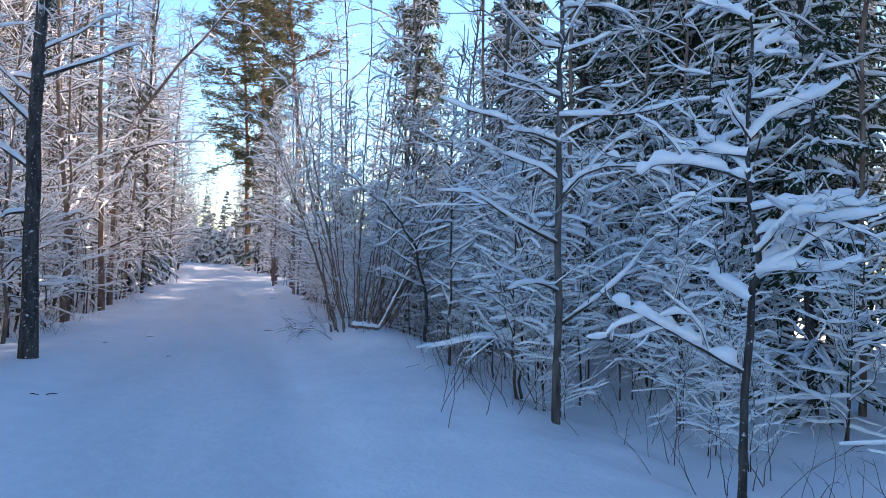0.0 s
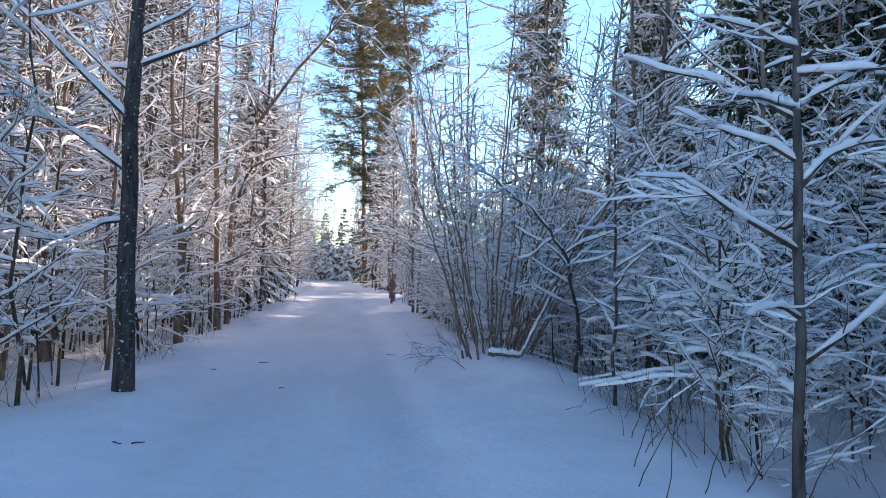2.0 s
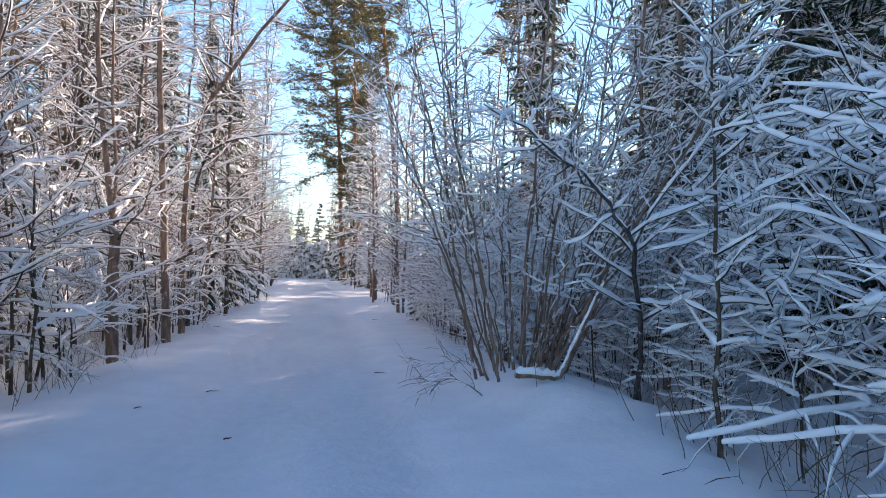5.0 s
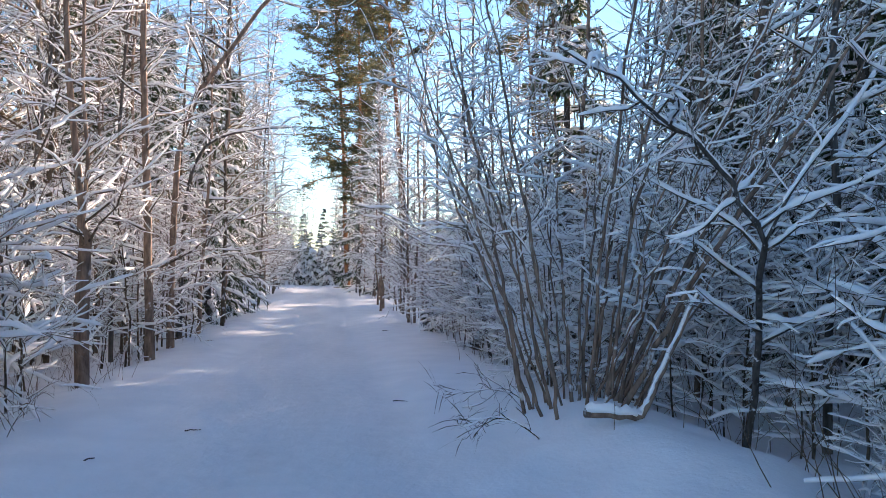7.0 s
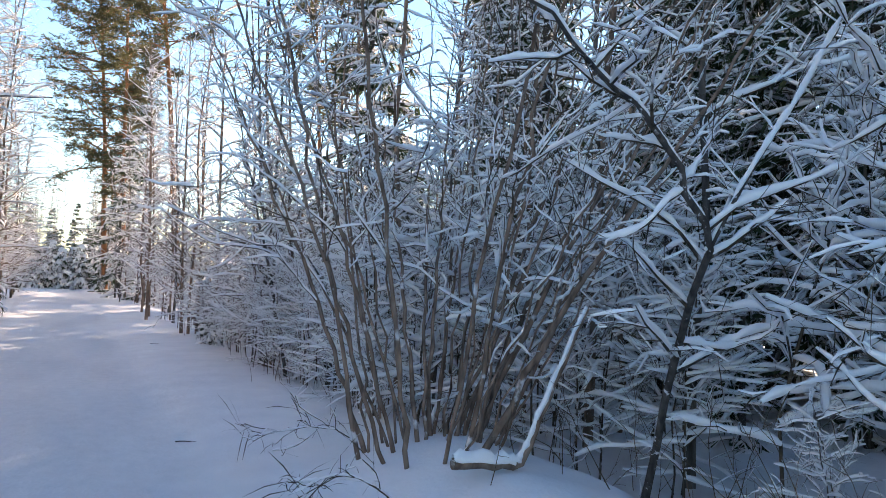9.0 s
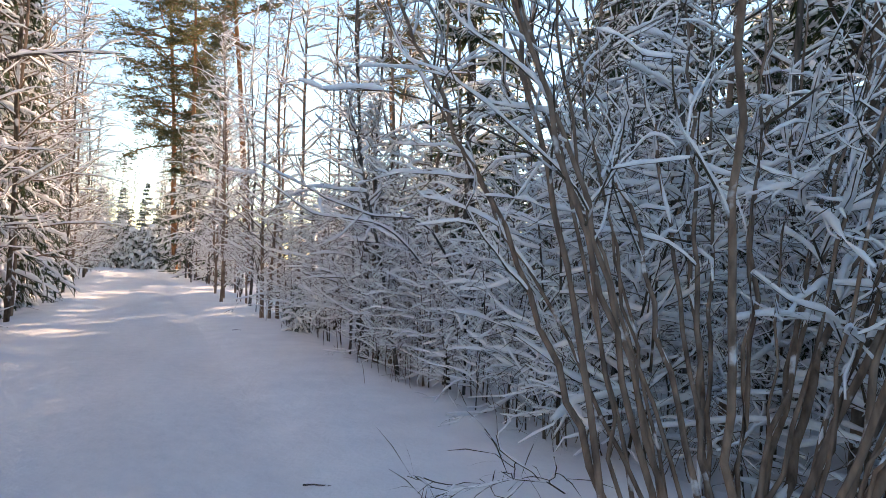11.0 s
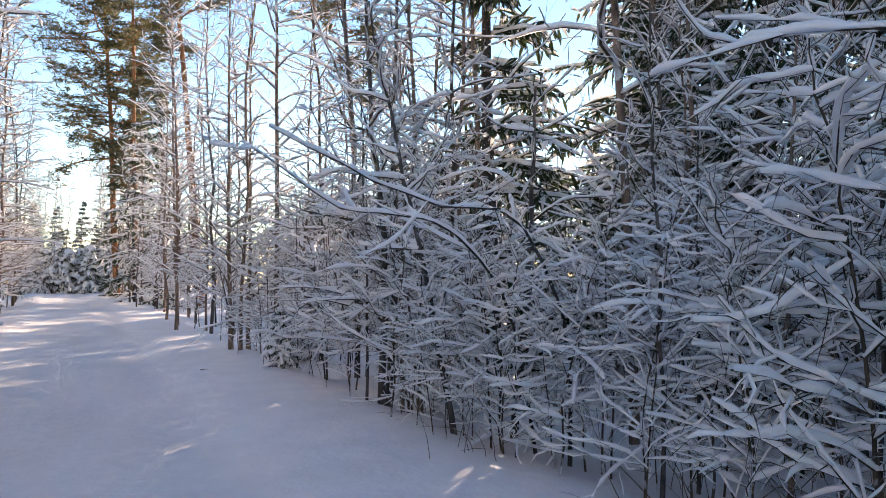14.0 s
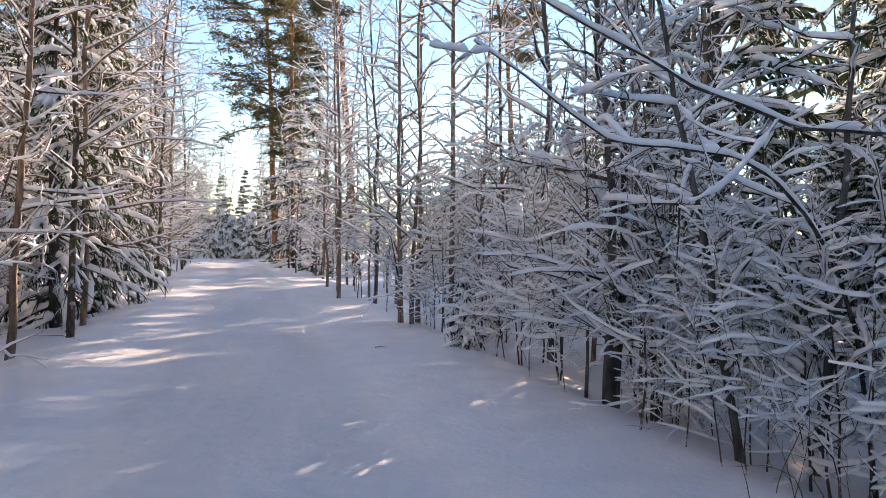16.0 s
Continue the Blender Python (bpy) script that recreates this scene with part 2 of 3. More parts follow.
def height(x, y):
    x, y = np.asarray(x, float), np.asarray(y, float)
    u = x - centre(y)
    far = np.clip(y - 24, 0, 76)
    z = 0.0165 * far * far / (far + 8) + 0.012 * ripple(x * 1.3, y * 0.5)
    z = z - 0.016 * (np.exp(-((u - 0.75) / 0.28) ** 2) + np.exp(-((u + 0.75) / 0.28) ** 2))
    z = z + 0.012 * smooth(0.7, 1.3, np.abs(u)) * ripple(x * 5, y * 4)
    z = z - 0.014 * np.exp(-((u - 1.02) / 0.22) ** 2) * (0.6 + ripple(x, y * 5))
    z = z + 0.07 * smooth(0.8, 1.75, u) + 0.02 * smooth(1.2, 2.2, u) * ripple(x * 2.2, y * 2)
    z = z + 0.30 * np.exp(-((y - 11.6) / 2.6) ** 2) * smooth(1.7, 2.9, u) * (1 - smooth(3.6, 4.6, u))
    z = z - 0.28 * smooth(3.0, 4.4, u) + 0.16 * smooth(2.2, 4, u) * ripple(x * 1.4, y * 1.4)
    z = z + (0.07 + 0.04 * np.exp(-((y - 8.4) / 3) ** 2)) * smooth(1.6, 2.4, -u) * (1 + 0.5 * ripple(x * 2, y))
    z = z - 0.18 * smooth(2.8, 4.2, -u) + 0.14 * smooth(2.4, 4, -u) * ripple(x * 1.4, y * 1.4)
    return z


def build_ground():
    us = np.concatenate([[-400, -150, -70, -40, -25, -17, -12], np.arange(-9, -4, 0.25), np.arange(-4, 5.01, 0.09), np.arange(5.2, 10, 0.25), [11, 14, 19, 27, 42, 72, 150, 400]])
    ys = np.concatenate([[-400, -100, -40, -20, -12], np.arange(-8, -2, 0.4), np.arange(-2, 32, 0.11), np.arange(32, 60, 0.4), np.arange(60, 100, 1.0), [105, 115, 135, 170, 230, 330, 600]])
    U, Y = np.meshgrid(us, ys)
    near = np.clip(Y, -10, 110)
    X = U + centre(near)
    Z = height(X, Y)
    v = np.stack([X, Y, Z], -1).reshape(-1, 3)
    k = len(us)
    j, i = np.meshgrid(np.arange(len(ys) - 1), np.arange(k - 1), indexing="ij")
    f = np.stack([j * k + i, j * k + i + 1, (j + 1) * k + i + 1, (j + 1) * k + i], -1)
    mid = (us[:-1] + us[1:]) / 2
    lane = ((mid > -2.0) & (mid < 1.06))[None] & ((ys[:-1] > -30) & (ys[:-1] < 110))[:, None]
    for name, pick, mat, label in (("ground", ~lane, GROUND, "deep untouched snow on the forest floor and verges"),
                                   ("road", lane, GROUND, "packed snow on a narrow forest road in shade")):
        faces = f[pick]
        used, inv = np.unique(faces, return_inverse=True)
        s = Shape()
        s.add(v[used], inv.reshape(-1, 4))
        me = s.mesh(name)
        me.materials.append(mat)
        tagged(new(name, me), label, "snow" if name == "ground" else "road", kind="structure")


build_ground()


# ---- plants ----
def empty(name, label, category, group=""):
    return tagged(new(name), label, category, group)


def leafless(name, rng, spine, r0, r1, label, bark=None, group="", limbs=34, lo=0.2, limb_len=1.5, angle=1.1, lift=0.0, twigs=4,
             sub=0, snow=0.032, flat=0.6, category="tree", top=0.35, keep=0.9, extra=(), wild=0.22, fine=2, light=False, twig_bark=None):
    """A leafless tree or sapling with snow along its branches. Its spine is given from its own base."""
    bark = bark or BARK_TWIG
    ob = empty(name, label, category, group)
    P = spine if spine.ndim == 3 else spine[None]
    n = P.shape[1]
    R = np.repeat((r1 + (r0 - r1) * (1 - np.linspace(0, 1, n)) ** 0.85)[None], len(P), 0)
    R[:, 0] *= 1.25
    trunk, crown, white = Shape(), Shape(), Shape()
    trunk.tubes(P, R, 9 if r0 > 0.07 else 6)
    at, d, rad, t = sprout(rng, P, R, limbs, lo, 0.98, angle, flat)
    L = limb_len * (top + (1 - top) * (1 - t)) * (0.55 + 0.75 * rng.random(len(t)))
    B = grow(rng, at, d, L, 5, wild, lift)
    BR = taper(np.minimum(rad * 0.65, 0.008 + L * 0.010), np.full(len(L), 0.0036), 5)
    crown.tubes(B, BR, 3 if light else 4)
    white.snow(rng, B, BR, snow, 4 if light else 5, keep)
    if np.sqrt(1 - frames_of(P)[0][..., 2] ** 2).max() > 0.45:
        white.snow(rng, P, R * 0.8, snow * 0.8, 6, 1.0, 2.0)
    for keys in extra:
        E = curve(keys, 5, rng, 0.012)[None]
        ER = taper(np.array([min(0.03, r0 * 0.5)]), np.array([0.006]), 5)
        B, BR, L = np.concatenate([B, E]), np.concatenate([BR, ER]), np.append(L, 1.3)
        limb = np.stack([np.interp(np.linspace(0, 4, 12), np.arange(5), E[0, :, c]) for c in range(3)], -1)[None]
        LR = taper(np.array([min(0.03, r0 * 0.5)]), np.array([0.006]), 12)
        bough = Shape()
        bough.tubes(limb, LR, 6)
        part("limb", bough, bark, ob)
        white.snow(rng, limb, LR, snow * 1.05, 6, 1.0, 1.0)
    if twigs:
        at, d, rad, t = sprout(rng, B, BR, twigs, 0.2, 0.97, 0.85, 0.5)
        L2 = np.repeat(L, twigs) * (0.25 + 0.35 * rng.random(len(t))) * (1.15 - 0.6 * t)
        C = grow(rng, at, d, L2, 4, 0.27, lift)
        CR = taper(np.minimum(rad * 0.75, 0.006), np.full(len(L2), 0.0024), 4)
        crown.tubes(C, CR, 3)
        white.snow(rng, C, CR, snow * 0.5, 3 if light else 4, keep * 0.75)
        at, d, rad, t = sprout(rng, C, CR, fine, 0.2, 1.0, 0.8, 0.7)
        crown.blades(rng, at, d, 0.10 + 0.28 * rng.random(len(t)), np.full(len(t), 0.0034))
        if sub:
            at, d, rad, t = sprout(rng, C, CR, sub, 0.3, 0.95, 0.8, 0.5)
            L3 = np.repeat(L2, sub) * (0.3 + 0.3 * rng.random(len(t)))
            D = grow(rng, at, d, L3, 3, 0.2, lift)
            DR = taper(np.full(len(L3), 0.0038), np.full(len(L3), 0.0018), 3)
            crown.tubes(D, DR, 3)
            white.snow(rng, D, DR, snow * 0.55, 4, keep * 0.5)
    part("trunk" if len(P) == 1 else "stem", trunk, bark, ob)
    part("crown", crown, twig_bark or BARK_TWIG, ob, kind="stuff")
    part("snow", white, LOOSE, ob, "fresh snow lying along the branches", "stuff")
    return ob


def spruce(name, rng, H, label, group="", reach=0.24, low=0.02, step=0.33, per=6, side=12, snow=0.07, droop=-0.11, category="spruce", coarse=False, broad=0.03, hang=True, laden=0.45):
    ob = empty(name, label, category, group)
    trunk, green, white = Shape(), Shape(), Shape()
    spine = curve([(0, 0, -0.1), (0.02 * H * rng.normal(), 0.01 * H * rng.normal(), H * 0.5), (0, 0, H)], 8)[None]
    trunk.tubes(spine, taper(np.array([0.012 * H + 0.02]), np.array([0.008]), 8), 7)
    levels = np.linspace(0, 1, max(6, int((1 - low) * H / step)))
    z = np.repeat(low * H + 0.15 + (H * 0.97 - low * H - 0.15) * (1 - (1 - levels) ** 1.3), per)
    z = z + rng.uniform(-0.35, 0.35, len(z)) * min(step, 0.6) * (1.05 - z / H)
    a = rng.uniform(0, 2 * np.pi, len(z))
    up = 0.25 - 0.45 * (1 - z / H)
    d = np.stack([np.cos(a), np.sin(a), up], -1)
    L = (0.18 + reach * (H - z) ** 0.85 * (0.65 + 0.5 * rng.random(len(z))))
    start = np.stack([np.zeros(len(z)), np.zeros(len(z)), z], -1)
    n = 4 if coarse else 6
    B = grow(rng, start, d, L, n, 0.07, droop)
    BR = taper(0.02 + 0.008 * L, np.full(len(L), 0.012), n)
    green.tubes(B, BR, 3 if coarse else 4)
    white.snow(rng, B, BR, snow * 1.2, 4 if coarse else 5, 0.75, 0.9)
    at, d, rad, t = sprout(rng, B, BR, side, 0.1, 1.0, 0.95, 0.3)
    L2 = np.repeat(L, side) * (0.16 + 0.3 * (1 - t)) * (0.6 + 0.6 * rng.random(len(t))) + 0.12
    d[:, 2] -= 0.25
    if coarse:
        green.blades(rng, at, unit(d), L2, np.minimum(broad, L2 * 0.16))
        top = rng.random(len(L2)) < laden
        white.blades(rng, at[top] + np.array([0, 0, 0.03]), unit(d[top]), L2[top] * 0.9, np.minimum(broad, L2[top] * 0.16))
    else:
        C = grow(rng, at, d, L2, 4, 0.12, droop * 1.9)
        CR = taper(np.full(len(L2), 0.02), np.full(len(L2), 0.007), 4)
        green.tubes(C, CR, 3)
        white.snow(rng, C, CR, snow * 0.8, 4, 0.38, 0.9)
        mid = C[:, 1:3].reshape(-1, 3)
        green.blades(rng, mid, unit(rng.normal(0, 1, mid.shape) + np.array([0, 0, -1.0])), 0.10 + 0.14 * rng.random(len(mid)), np.full(len(mid), 0.016))
    if hang:
        at, d, rad, t = sprout(rng, B, BR, side, 0.1, 1.0, 0.9, 0.4)
        d[:, 2] -= 1.4
        green.blades(rng, at, unit(d), 0.15 + 0.35 * rng.random(len(t)), np.full(len(t), broad * 0.8))
    part("trunk", trunk, BARK_DARK, ob)
    part("foliage", green, NEEDLES, ob, "dark green needles on drooping boughs", "stuff")
    part("snow", white, LOOSE, ob, "thick snow lying on the boughs", "stuff")
    return ob


def pine(name, rng, H, r0, label, crown_from=0.45, limbs=44, reach=3.0, lean=(0, 0), group=""):
    ob = empty(name, label, "pine", group)
    trunk, wood, green = Shape(), Shape(), Shape()
    spine = curve([(0, 0, -0.2), (lean[0] * 0.45, lean[1] * 0.45, H * 0.5), (lean[0], lean[1], H)], 12, rng, 0.03)
    R = taper(np.array([r0]), np.array([0.04]), 12)
    trunk.tubes(spine[None], R, 9)
    at, d, rad, t = sprout(rng, spine[None], R, limbs, crown_from, 0.99, 1.45, 0.5)
    q = (t - crown_from) / (1 - crown_from)
    L = reach * (0.45 + 0.75 * np.sqrt(np.clip(1 - q, 0, 1)) * np.minimum(1, 0.5 + q * 2)) * (0.6 + 0.6 * rng.random(len(t)))
    B = grow(rng, at, d, L, 6, 0.18, 0.02)
    BR = taper(0.02 + L * 0.012, np.full(len(L), 0.01), 6)
    wood.tubes(B, BR, 4)
    at, d, rad, t2 = sprout(rng, B, BR, 7, 0.3, 1.0, 0.8, 0.4)
    L2 = np.repeat(L, 7) * (0.15 + 0.2 * rng.random(len(t2))) + 0.15
    C = grow(rng, at, d, L2, 3, 0.2, 0.05)
    wood.tubes(C, taper(np.full(len(L2), 0.012), np.full(len(L2), 0.006), 3), 3)
    ends = C.reshape(-1, 3)
    k = 10
    tips = np.repeat(ends, k, 0) + rng.normal(0, 1, (len(ends) * k, 3)) * np.array([0.2, 0.2, 0.09])
    w = unit(rng.normal(0, 1, tips.shape) * np.array([1, 1, 0.5])) * 0.19
    s = unit(rng.normal(0, 1, tips.shape)) * 0.045
    v = np.stack([tips - w - s, tips - w + s, tips + w + s * 0.4, tips + w - s * 0.4], 1).reshape(-1, 3)
    green.add(v, np.arange(len(v)).reshape(-1, 4))
    part("trunk", trunk, BARK_PINE, ob, "reddish flaking bark")
    part("crown", wood, BARK_PINE, ob, kind="stuff")
    part("foliage", green, PINE_NEEDLES, ob, "tufts of dull green needles", "stuff", False)
    return ob


def straight(rng, H, lean=0.06, n=12, rough=0.02):
    a = rng.uniform(0, 2 * np.pi)
    lx, ly = math.cos(a) * lean * H, math.sin(a) * lean * H
    return curve([(0, 0, -0.15), (lx * 0.2 + rng.normal(0, 0.02) * H * 0.3, ly * 0.2, H * 0.4), (lx * 0.6, ly * 0.6 + rng.normal(0, 0.01) * H, H * 0.75), (lx, ly, H)], n, rng, rough)


def stems(rng, H, count=3, lean=0.16, n=9):
    """Several stems from one foot."""
    out = []
    for i in range(count):
        s = straight(rng, H * rng.uniform(0.65, 1.05), lean * rng.uniform(0.4, 1.4), n, 0.022)
        s[:, :2] += rng.normal(0, 0.14, 2)
        out.append(s)
    return np.array(out)


def stand(ob, x, y, dz=0.0):
    ob.location = (x, y, float(height(x, y)) + dz)
    return ob


def placed(keys):
    """A spine from places in the world: its base and the line relative to it."""
    b = keys[0]
    return (b[0], b[1]), [(p[0] - b[0], p[1] - b[1], p[2]) for p in keys]


def own_tree(name, seed, keys, r0, r1, label, n=14, rough=0.015, limbs_at=(), **kw):
    rng = np.random.default_rng(seed)
    (x, y), rel = placed(keys)
    rel[0] = (0, 0, -0.15)
    g = float(height(x, y))
    rel = [rel[0]] + [(a, b, c - g) for a, b, c in rel[1:]]
    extra = [[(a - x, b - y, c - g) for a, b, c in line] for line in limbs_at]
    return stand(leafless(name, rng, curve(rel, n, rng, rough), r0, r1, label, extra=extra, **kw), x, y)


# trees of the near roadside, one by one
own_tree("roadside_tree", 11, [(-2.36, 8.4, 0.1), (-2.41, 8.4, 2.78), (-2.42, 8.42, 4.85), (-2.3, 8.6, 7.5), (-2.1, 8.9, 11)], 0.115, 0.03,
         "dark-barked leafless tree with snow on its limbs", bark=BARK_DARK, limbs=14, lo=0.35, limb_len=3.0, angle=1.0, lift=0.03, twigs=5, sub=2, snow=0.04,
         limbs_at=[[(-2.42, 8.4, 3.35), (-3.05, 8.3, 3.95), (-3.55, 8.2, 4.45), (-3.95, 8.1, 4.8)], [(-2.45, 8.4, 2.75), (-2.9, 8.4, 3.1), (-3.3, 8.4, 3.3), (-3.8, 8.4, 3.4)],
                   [(-2.35, 8.4, 4.05), (-1.85, 8.5, 4.3), (-1.45, 8.6, 4.55), (-1.15, 8.7, 4.7)], [(-2.4, 8.4, 2.15), (-2.7, 8.3, 2.12), (-3.1, 8.2, 1.9), (-3.6, 8.1, 1.95)]])
own_tree("crooked_tree", 12, [(-3.83, 16.5, 0), (-3.86, 16.5, 1.7), (-3.81, 16.5, 2.1), (-3.93, 16.5, 2.5), (-3.99, 16.5, 3.2), (-4.2, 16.5, 5.1), (-4.29, 16.5, 7.16), (-4.5, 16.6, 11)], 0.085, 0.025,
         "slim crooked leafless tree with a kinked trunk", bark=BARK_ALDER, limbs=30, lo=0.25, limb_len=2.2, angle=1.0, lift=0.03, twigs=4, sub=2)
own_tree("slim_tree", 13, [(-3.58, 19.2, 0.0), (-3.78, 19.2, 4.22), (-3.95, 19.2, 8.68), (-4.0, 19.3, 12)], 0.085, 0.02,
         "slim straight leafless tree at the road edge", bark=BARK_ALDER, limbs=40, lo=0.12, limb_len=2.2, angle=1.05, twigs=4, sub=2)
own_tree("slim_tree", 14, [(-5.02, 12.5, -0.1), (-5.13, 12.5, 3.23), (-5.18, 12.5, 6.17), (-5.2, 12.6, 10)], 0.08, 0.02,
         "slim straight leafless tree among snowy brush", bark=BARK_ALDER, limbs=36, lo=0.1, limb_len=2.0, twigs=4, sub=1)
own_tree("leaning_tree", 15, [(-3.9, 22.0, 0), (-3.79, 22.0, 4.61), (-2.88, 22.0, 6.6), (-1.13, 22.0, 9.0), (0.3, 22, 11)], 0.075, 0.02,
         "leafless tree bent over towards the road", bark=BARK_ALDER, limbs=26, lo=0.2, limb_len=2.6, twigs=5, sub=1)
own_tree("overhanging_tree", 16, [(-4.6, 25.8, 0), (-4.5, 25.6, 3.2), (-4.1, 25.6, 5.0), (-3.0, 25.6, 5.6), (-1.5, 25.6, 5.75)], 0.07, 0.012,
         "leafless tree with a bough hung out over the road", bark=BARK_DARK, limbs=20, lo=0.2, limb_len=1.8, twigs=4)
own_tree("slim_tree", 17, [(-4.37, 27.0, 0.0), (-4.24, 27.0, 2.7), (-4.16, 27.0, 4.91), (-4.1, 27, 9)], 0.06, 0.02,
         "slim reddish-brown leafless tree beside a spruce", bark=BARK_ALDER, limbs=30, lo=0.15, limb_len=2.0, twigs=4)
own_tree("slender_tree", 21, [(4.04, 4.8, -0.1), (3.97, 4.8, 2.74), (3.94, 4.8, 4.65), (3.9, 4.8, 7.5)], 0.045, 0.01,
         "slender grey leafless tree with level snowy branches", bark=BARK_GREY, limbs=26, lo=0.1, limb_len=1.7, angle=1.25, twigs=4, sub=2, snow=0.04,
         limbs_at=[[(4.0, 4.8, 2.43), (4.3, 4.8, 2.75), (4.85, 4.8, 2.83), (5.5, 4.9, 2.75)], [(3.95, 4.8, 3.55), (3.65, 4.8, 3.66), (3.3, 4.8, 3.75)], [(3.97, 4.8, 3.05), (3.65, 4.8, 3.12), (3.35, 4.8, 3.15)]])
own_tree("sapling", 22, [(4.28, 1.7, -0.05), (4.31, 1.7, 1.33), (4.36, 1.7, 1.83), (4.22, 1.7, 2.61), (4.21, 1.7, 3.65)], 0.032, 0.008,
         "thin dark sapling bowed under heavy lumps of snow", bark=BARK_DARK, limbs=12, lo=0.25, limb_len=1.2, angle=1.05, lift=0.03, twigs=4, sub=3, snow=0.075,
         limbs_at=[[(4.36, 1.7, 1.67), (4.62, 1.7, 1.95), (4.88, 1.7, 2.13), (5.2, 1.7, 2.32)], [(4.25, 1.7, 0.93), (3.83, 1.75, 1.14), (3.52, 1.8, 1.29), (3.25, 1.85, 1.4)],
                   [(4.25, 1.7, 2.63), (4.5, 1.7, 2.85), (4.83, 1.7, 3.0), (5.1, 1.7, 3.15)], [(4.3, 1.7, 2.3), (4.0, 1.8, 2.4), (3.7, 1.9, 2.42), (3.5, 2.0, 2.36)]])
own_tree("sapling", 23, [(3.7, 8.6, -0.05), (3.65, 8.6, 2.34), (3.6, 8.6, 4.2)], 0.024, 0.006, "thin upright sapling with snow on its twigs", limbs=22, lo=0.2, limb_len=1.2, angle=1.2, twigs=4, sub=1)
own_tree("sapling", 24, [(3.96, 6.0, -0.1), (3.88, 6.0, 1.11), (3.95, 6.05, 3.0)], 0.022, 0.006, "thin upright sapling with snow on its twigs", limbs=22, lo=0.3, limb_len=1.2, angle=1.2, twigs=4, sub=1)
own_tree("sapling", 25, [(4.06, 6.05, -0.1), (4.0, 6.0, 1.11), (4.2, 6.1, 3.2)], 0.02, 0.006, "thin upright sapling with snow on its twigs", limbs=20, lo=0.3, limb_len=1.2, angle=1.2, twigs=4, sub=1)
own_tree("forked_tree", 26, [(3.74, 10.8, 0.3), (3.68, 10.5, 0.8), (3.54, 10.2, 1.29), (3.27, 9.6, 1.9), (2.98, 9.5, 2.31), (2.61, 9.5, 2.66), (2.25, 9.5, 2.95), (1.75, 9.5, 3.22)], 0.032, 0.008,
         "leafless tree forked low with a long arching limb", bark=BARK_DARK, limbs=18, lo=0.25, limb_len=1.1, twigs=4, sub=1, n=20,
         limbs_at=[[(3.27, 9.6, 1.88), (3.46, 9.5, 2.34), (3.77, 9.5, 2.68), (4.3, 9.6, 3.4)], [(3.62, 10.35, 1.1), (3.9, 10.2, 1.3), (4.3, 10.1, 1.45), (4.8, 10, 1.4)]])
own_tree("double_tree", 28, [(2.98, 22.8, -0.03), (3.01, 22.8, 1.92), (2.81, 22.8, 4.07), (2.6, 22.8, 8)], 0.055, 0.015,
         "slim grey leafless tree at the edge of the brush", bark=BARK_GREY, limbs=30, lo=0.1, limb_len=1.7, twigs=4, sub=1)
own_tree("double_tree", 29, [(3.1, 22.9, -0.03), (3.2, 22.9, 1.92), (3.15, 22.9, 4.07), (3.3, 22.9, 7.5)], 0.05, 0.015,
         "slim grey leafless tree beside its twin", bark=BARK_GREY, limbs=30, lo=0.1, limb_len=1.7, twigs=4, sub=1)
own_tree("leaning_tree", 30, [(3.07, 20.4, -0.05), (2.73, 20.4, 1.57), (2.42, 20.4, 3.0), (2.0, 20.3, 4.6)], 0.035, 0.01,
         "thin leafless tree leaning towards the road", bark=BARK_GREY, limbs=24, lo=0.15, limb_len=1.4, twigs=4, sub=1, snow=0.04)
own_tree("slim_tree", 131, [(3.88, 20.6, -0.26), (4.05, 20.6, 1.39), (4.2, 20.6, 4)], 0.05, 0.015,
         "slim leafless tree in deep snow", bark=BARK_GREY, limbs=15, lo=0.1, limb_len=1.7, twigs=4, sub=1, snow=0.03)
own_tree("arching_tree", 32, [(3.6, 18.9, -0.1), (3.5, 18.8, 1.2), (2.9, 18.6, 2.18), (2.2, 18.5, 2.26), (1.41, 18.5, 2.5), (0.72, 18.5, 2.83)], 0.02, 0.005,
         "bent leafless tree arching out under its snow", bark=BARK_DARK, limbs=5, lo=0.25, limb_len=1.2, twigs=3, sub=1, snow=0.042)
own_tree("arching_tree", 33, [(3.7, 19.7, -0.1), (3.3, 19.6, 1.4), (2.6, 19.5, 2.15), (1.95, 19.5, 2.3), (1.44, 19.5, 2.38), (0.59, 19.5, 2.89)], 0.018, 0.005,
         "bent leafless tree arching out under its snow", bark=BARK_DARK, limbs=5, lo=0.25, limb_len=1.0, twigs=3, sub=1, snow=0.038)
for seed, keys in ((34, [(1.9, 31.0, 0), (1.8, 31, 4), (1.75, 31, 10)]), (35, [(2.44, 32.0, 0.0), (2.43, 32, 3.5), (2.42, 32.0, 9)]), (36, [(2.79, 30.0, 0), (2.72, 30.0, 6.68), (2.7, 30, 9)]),
                   (37, [(1.2, 40.0, 0.0), (1.0, 40, 5), (0.86, 40.0, 11)]), (38, [(1.05, 38, 0), (1.0, 38, 5), (0.7, 38, 11)])):
    own_tree("slender_tree", seed, keys, 0.06, 0.012, "tall slender leafless tree against the sky", bark=BARK_ALDER, limbs=40, lo=0.12, limb_len=1.7, angle=0.9, twigs=4, group="slender trees along the road")


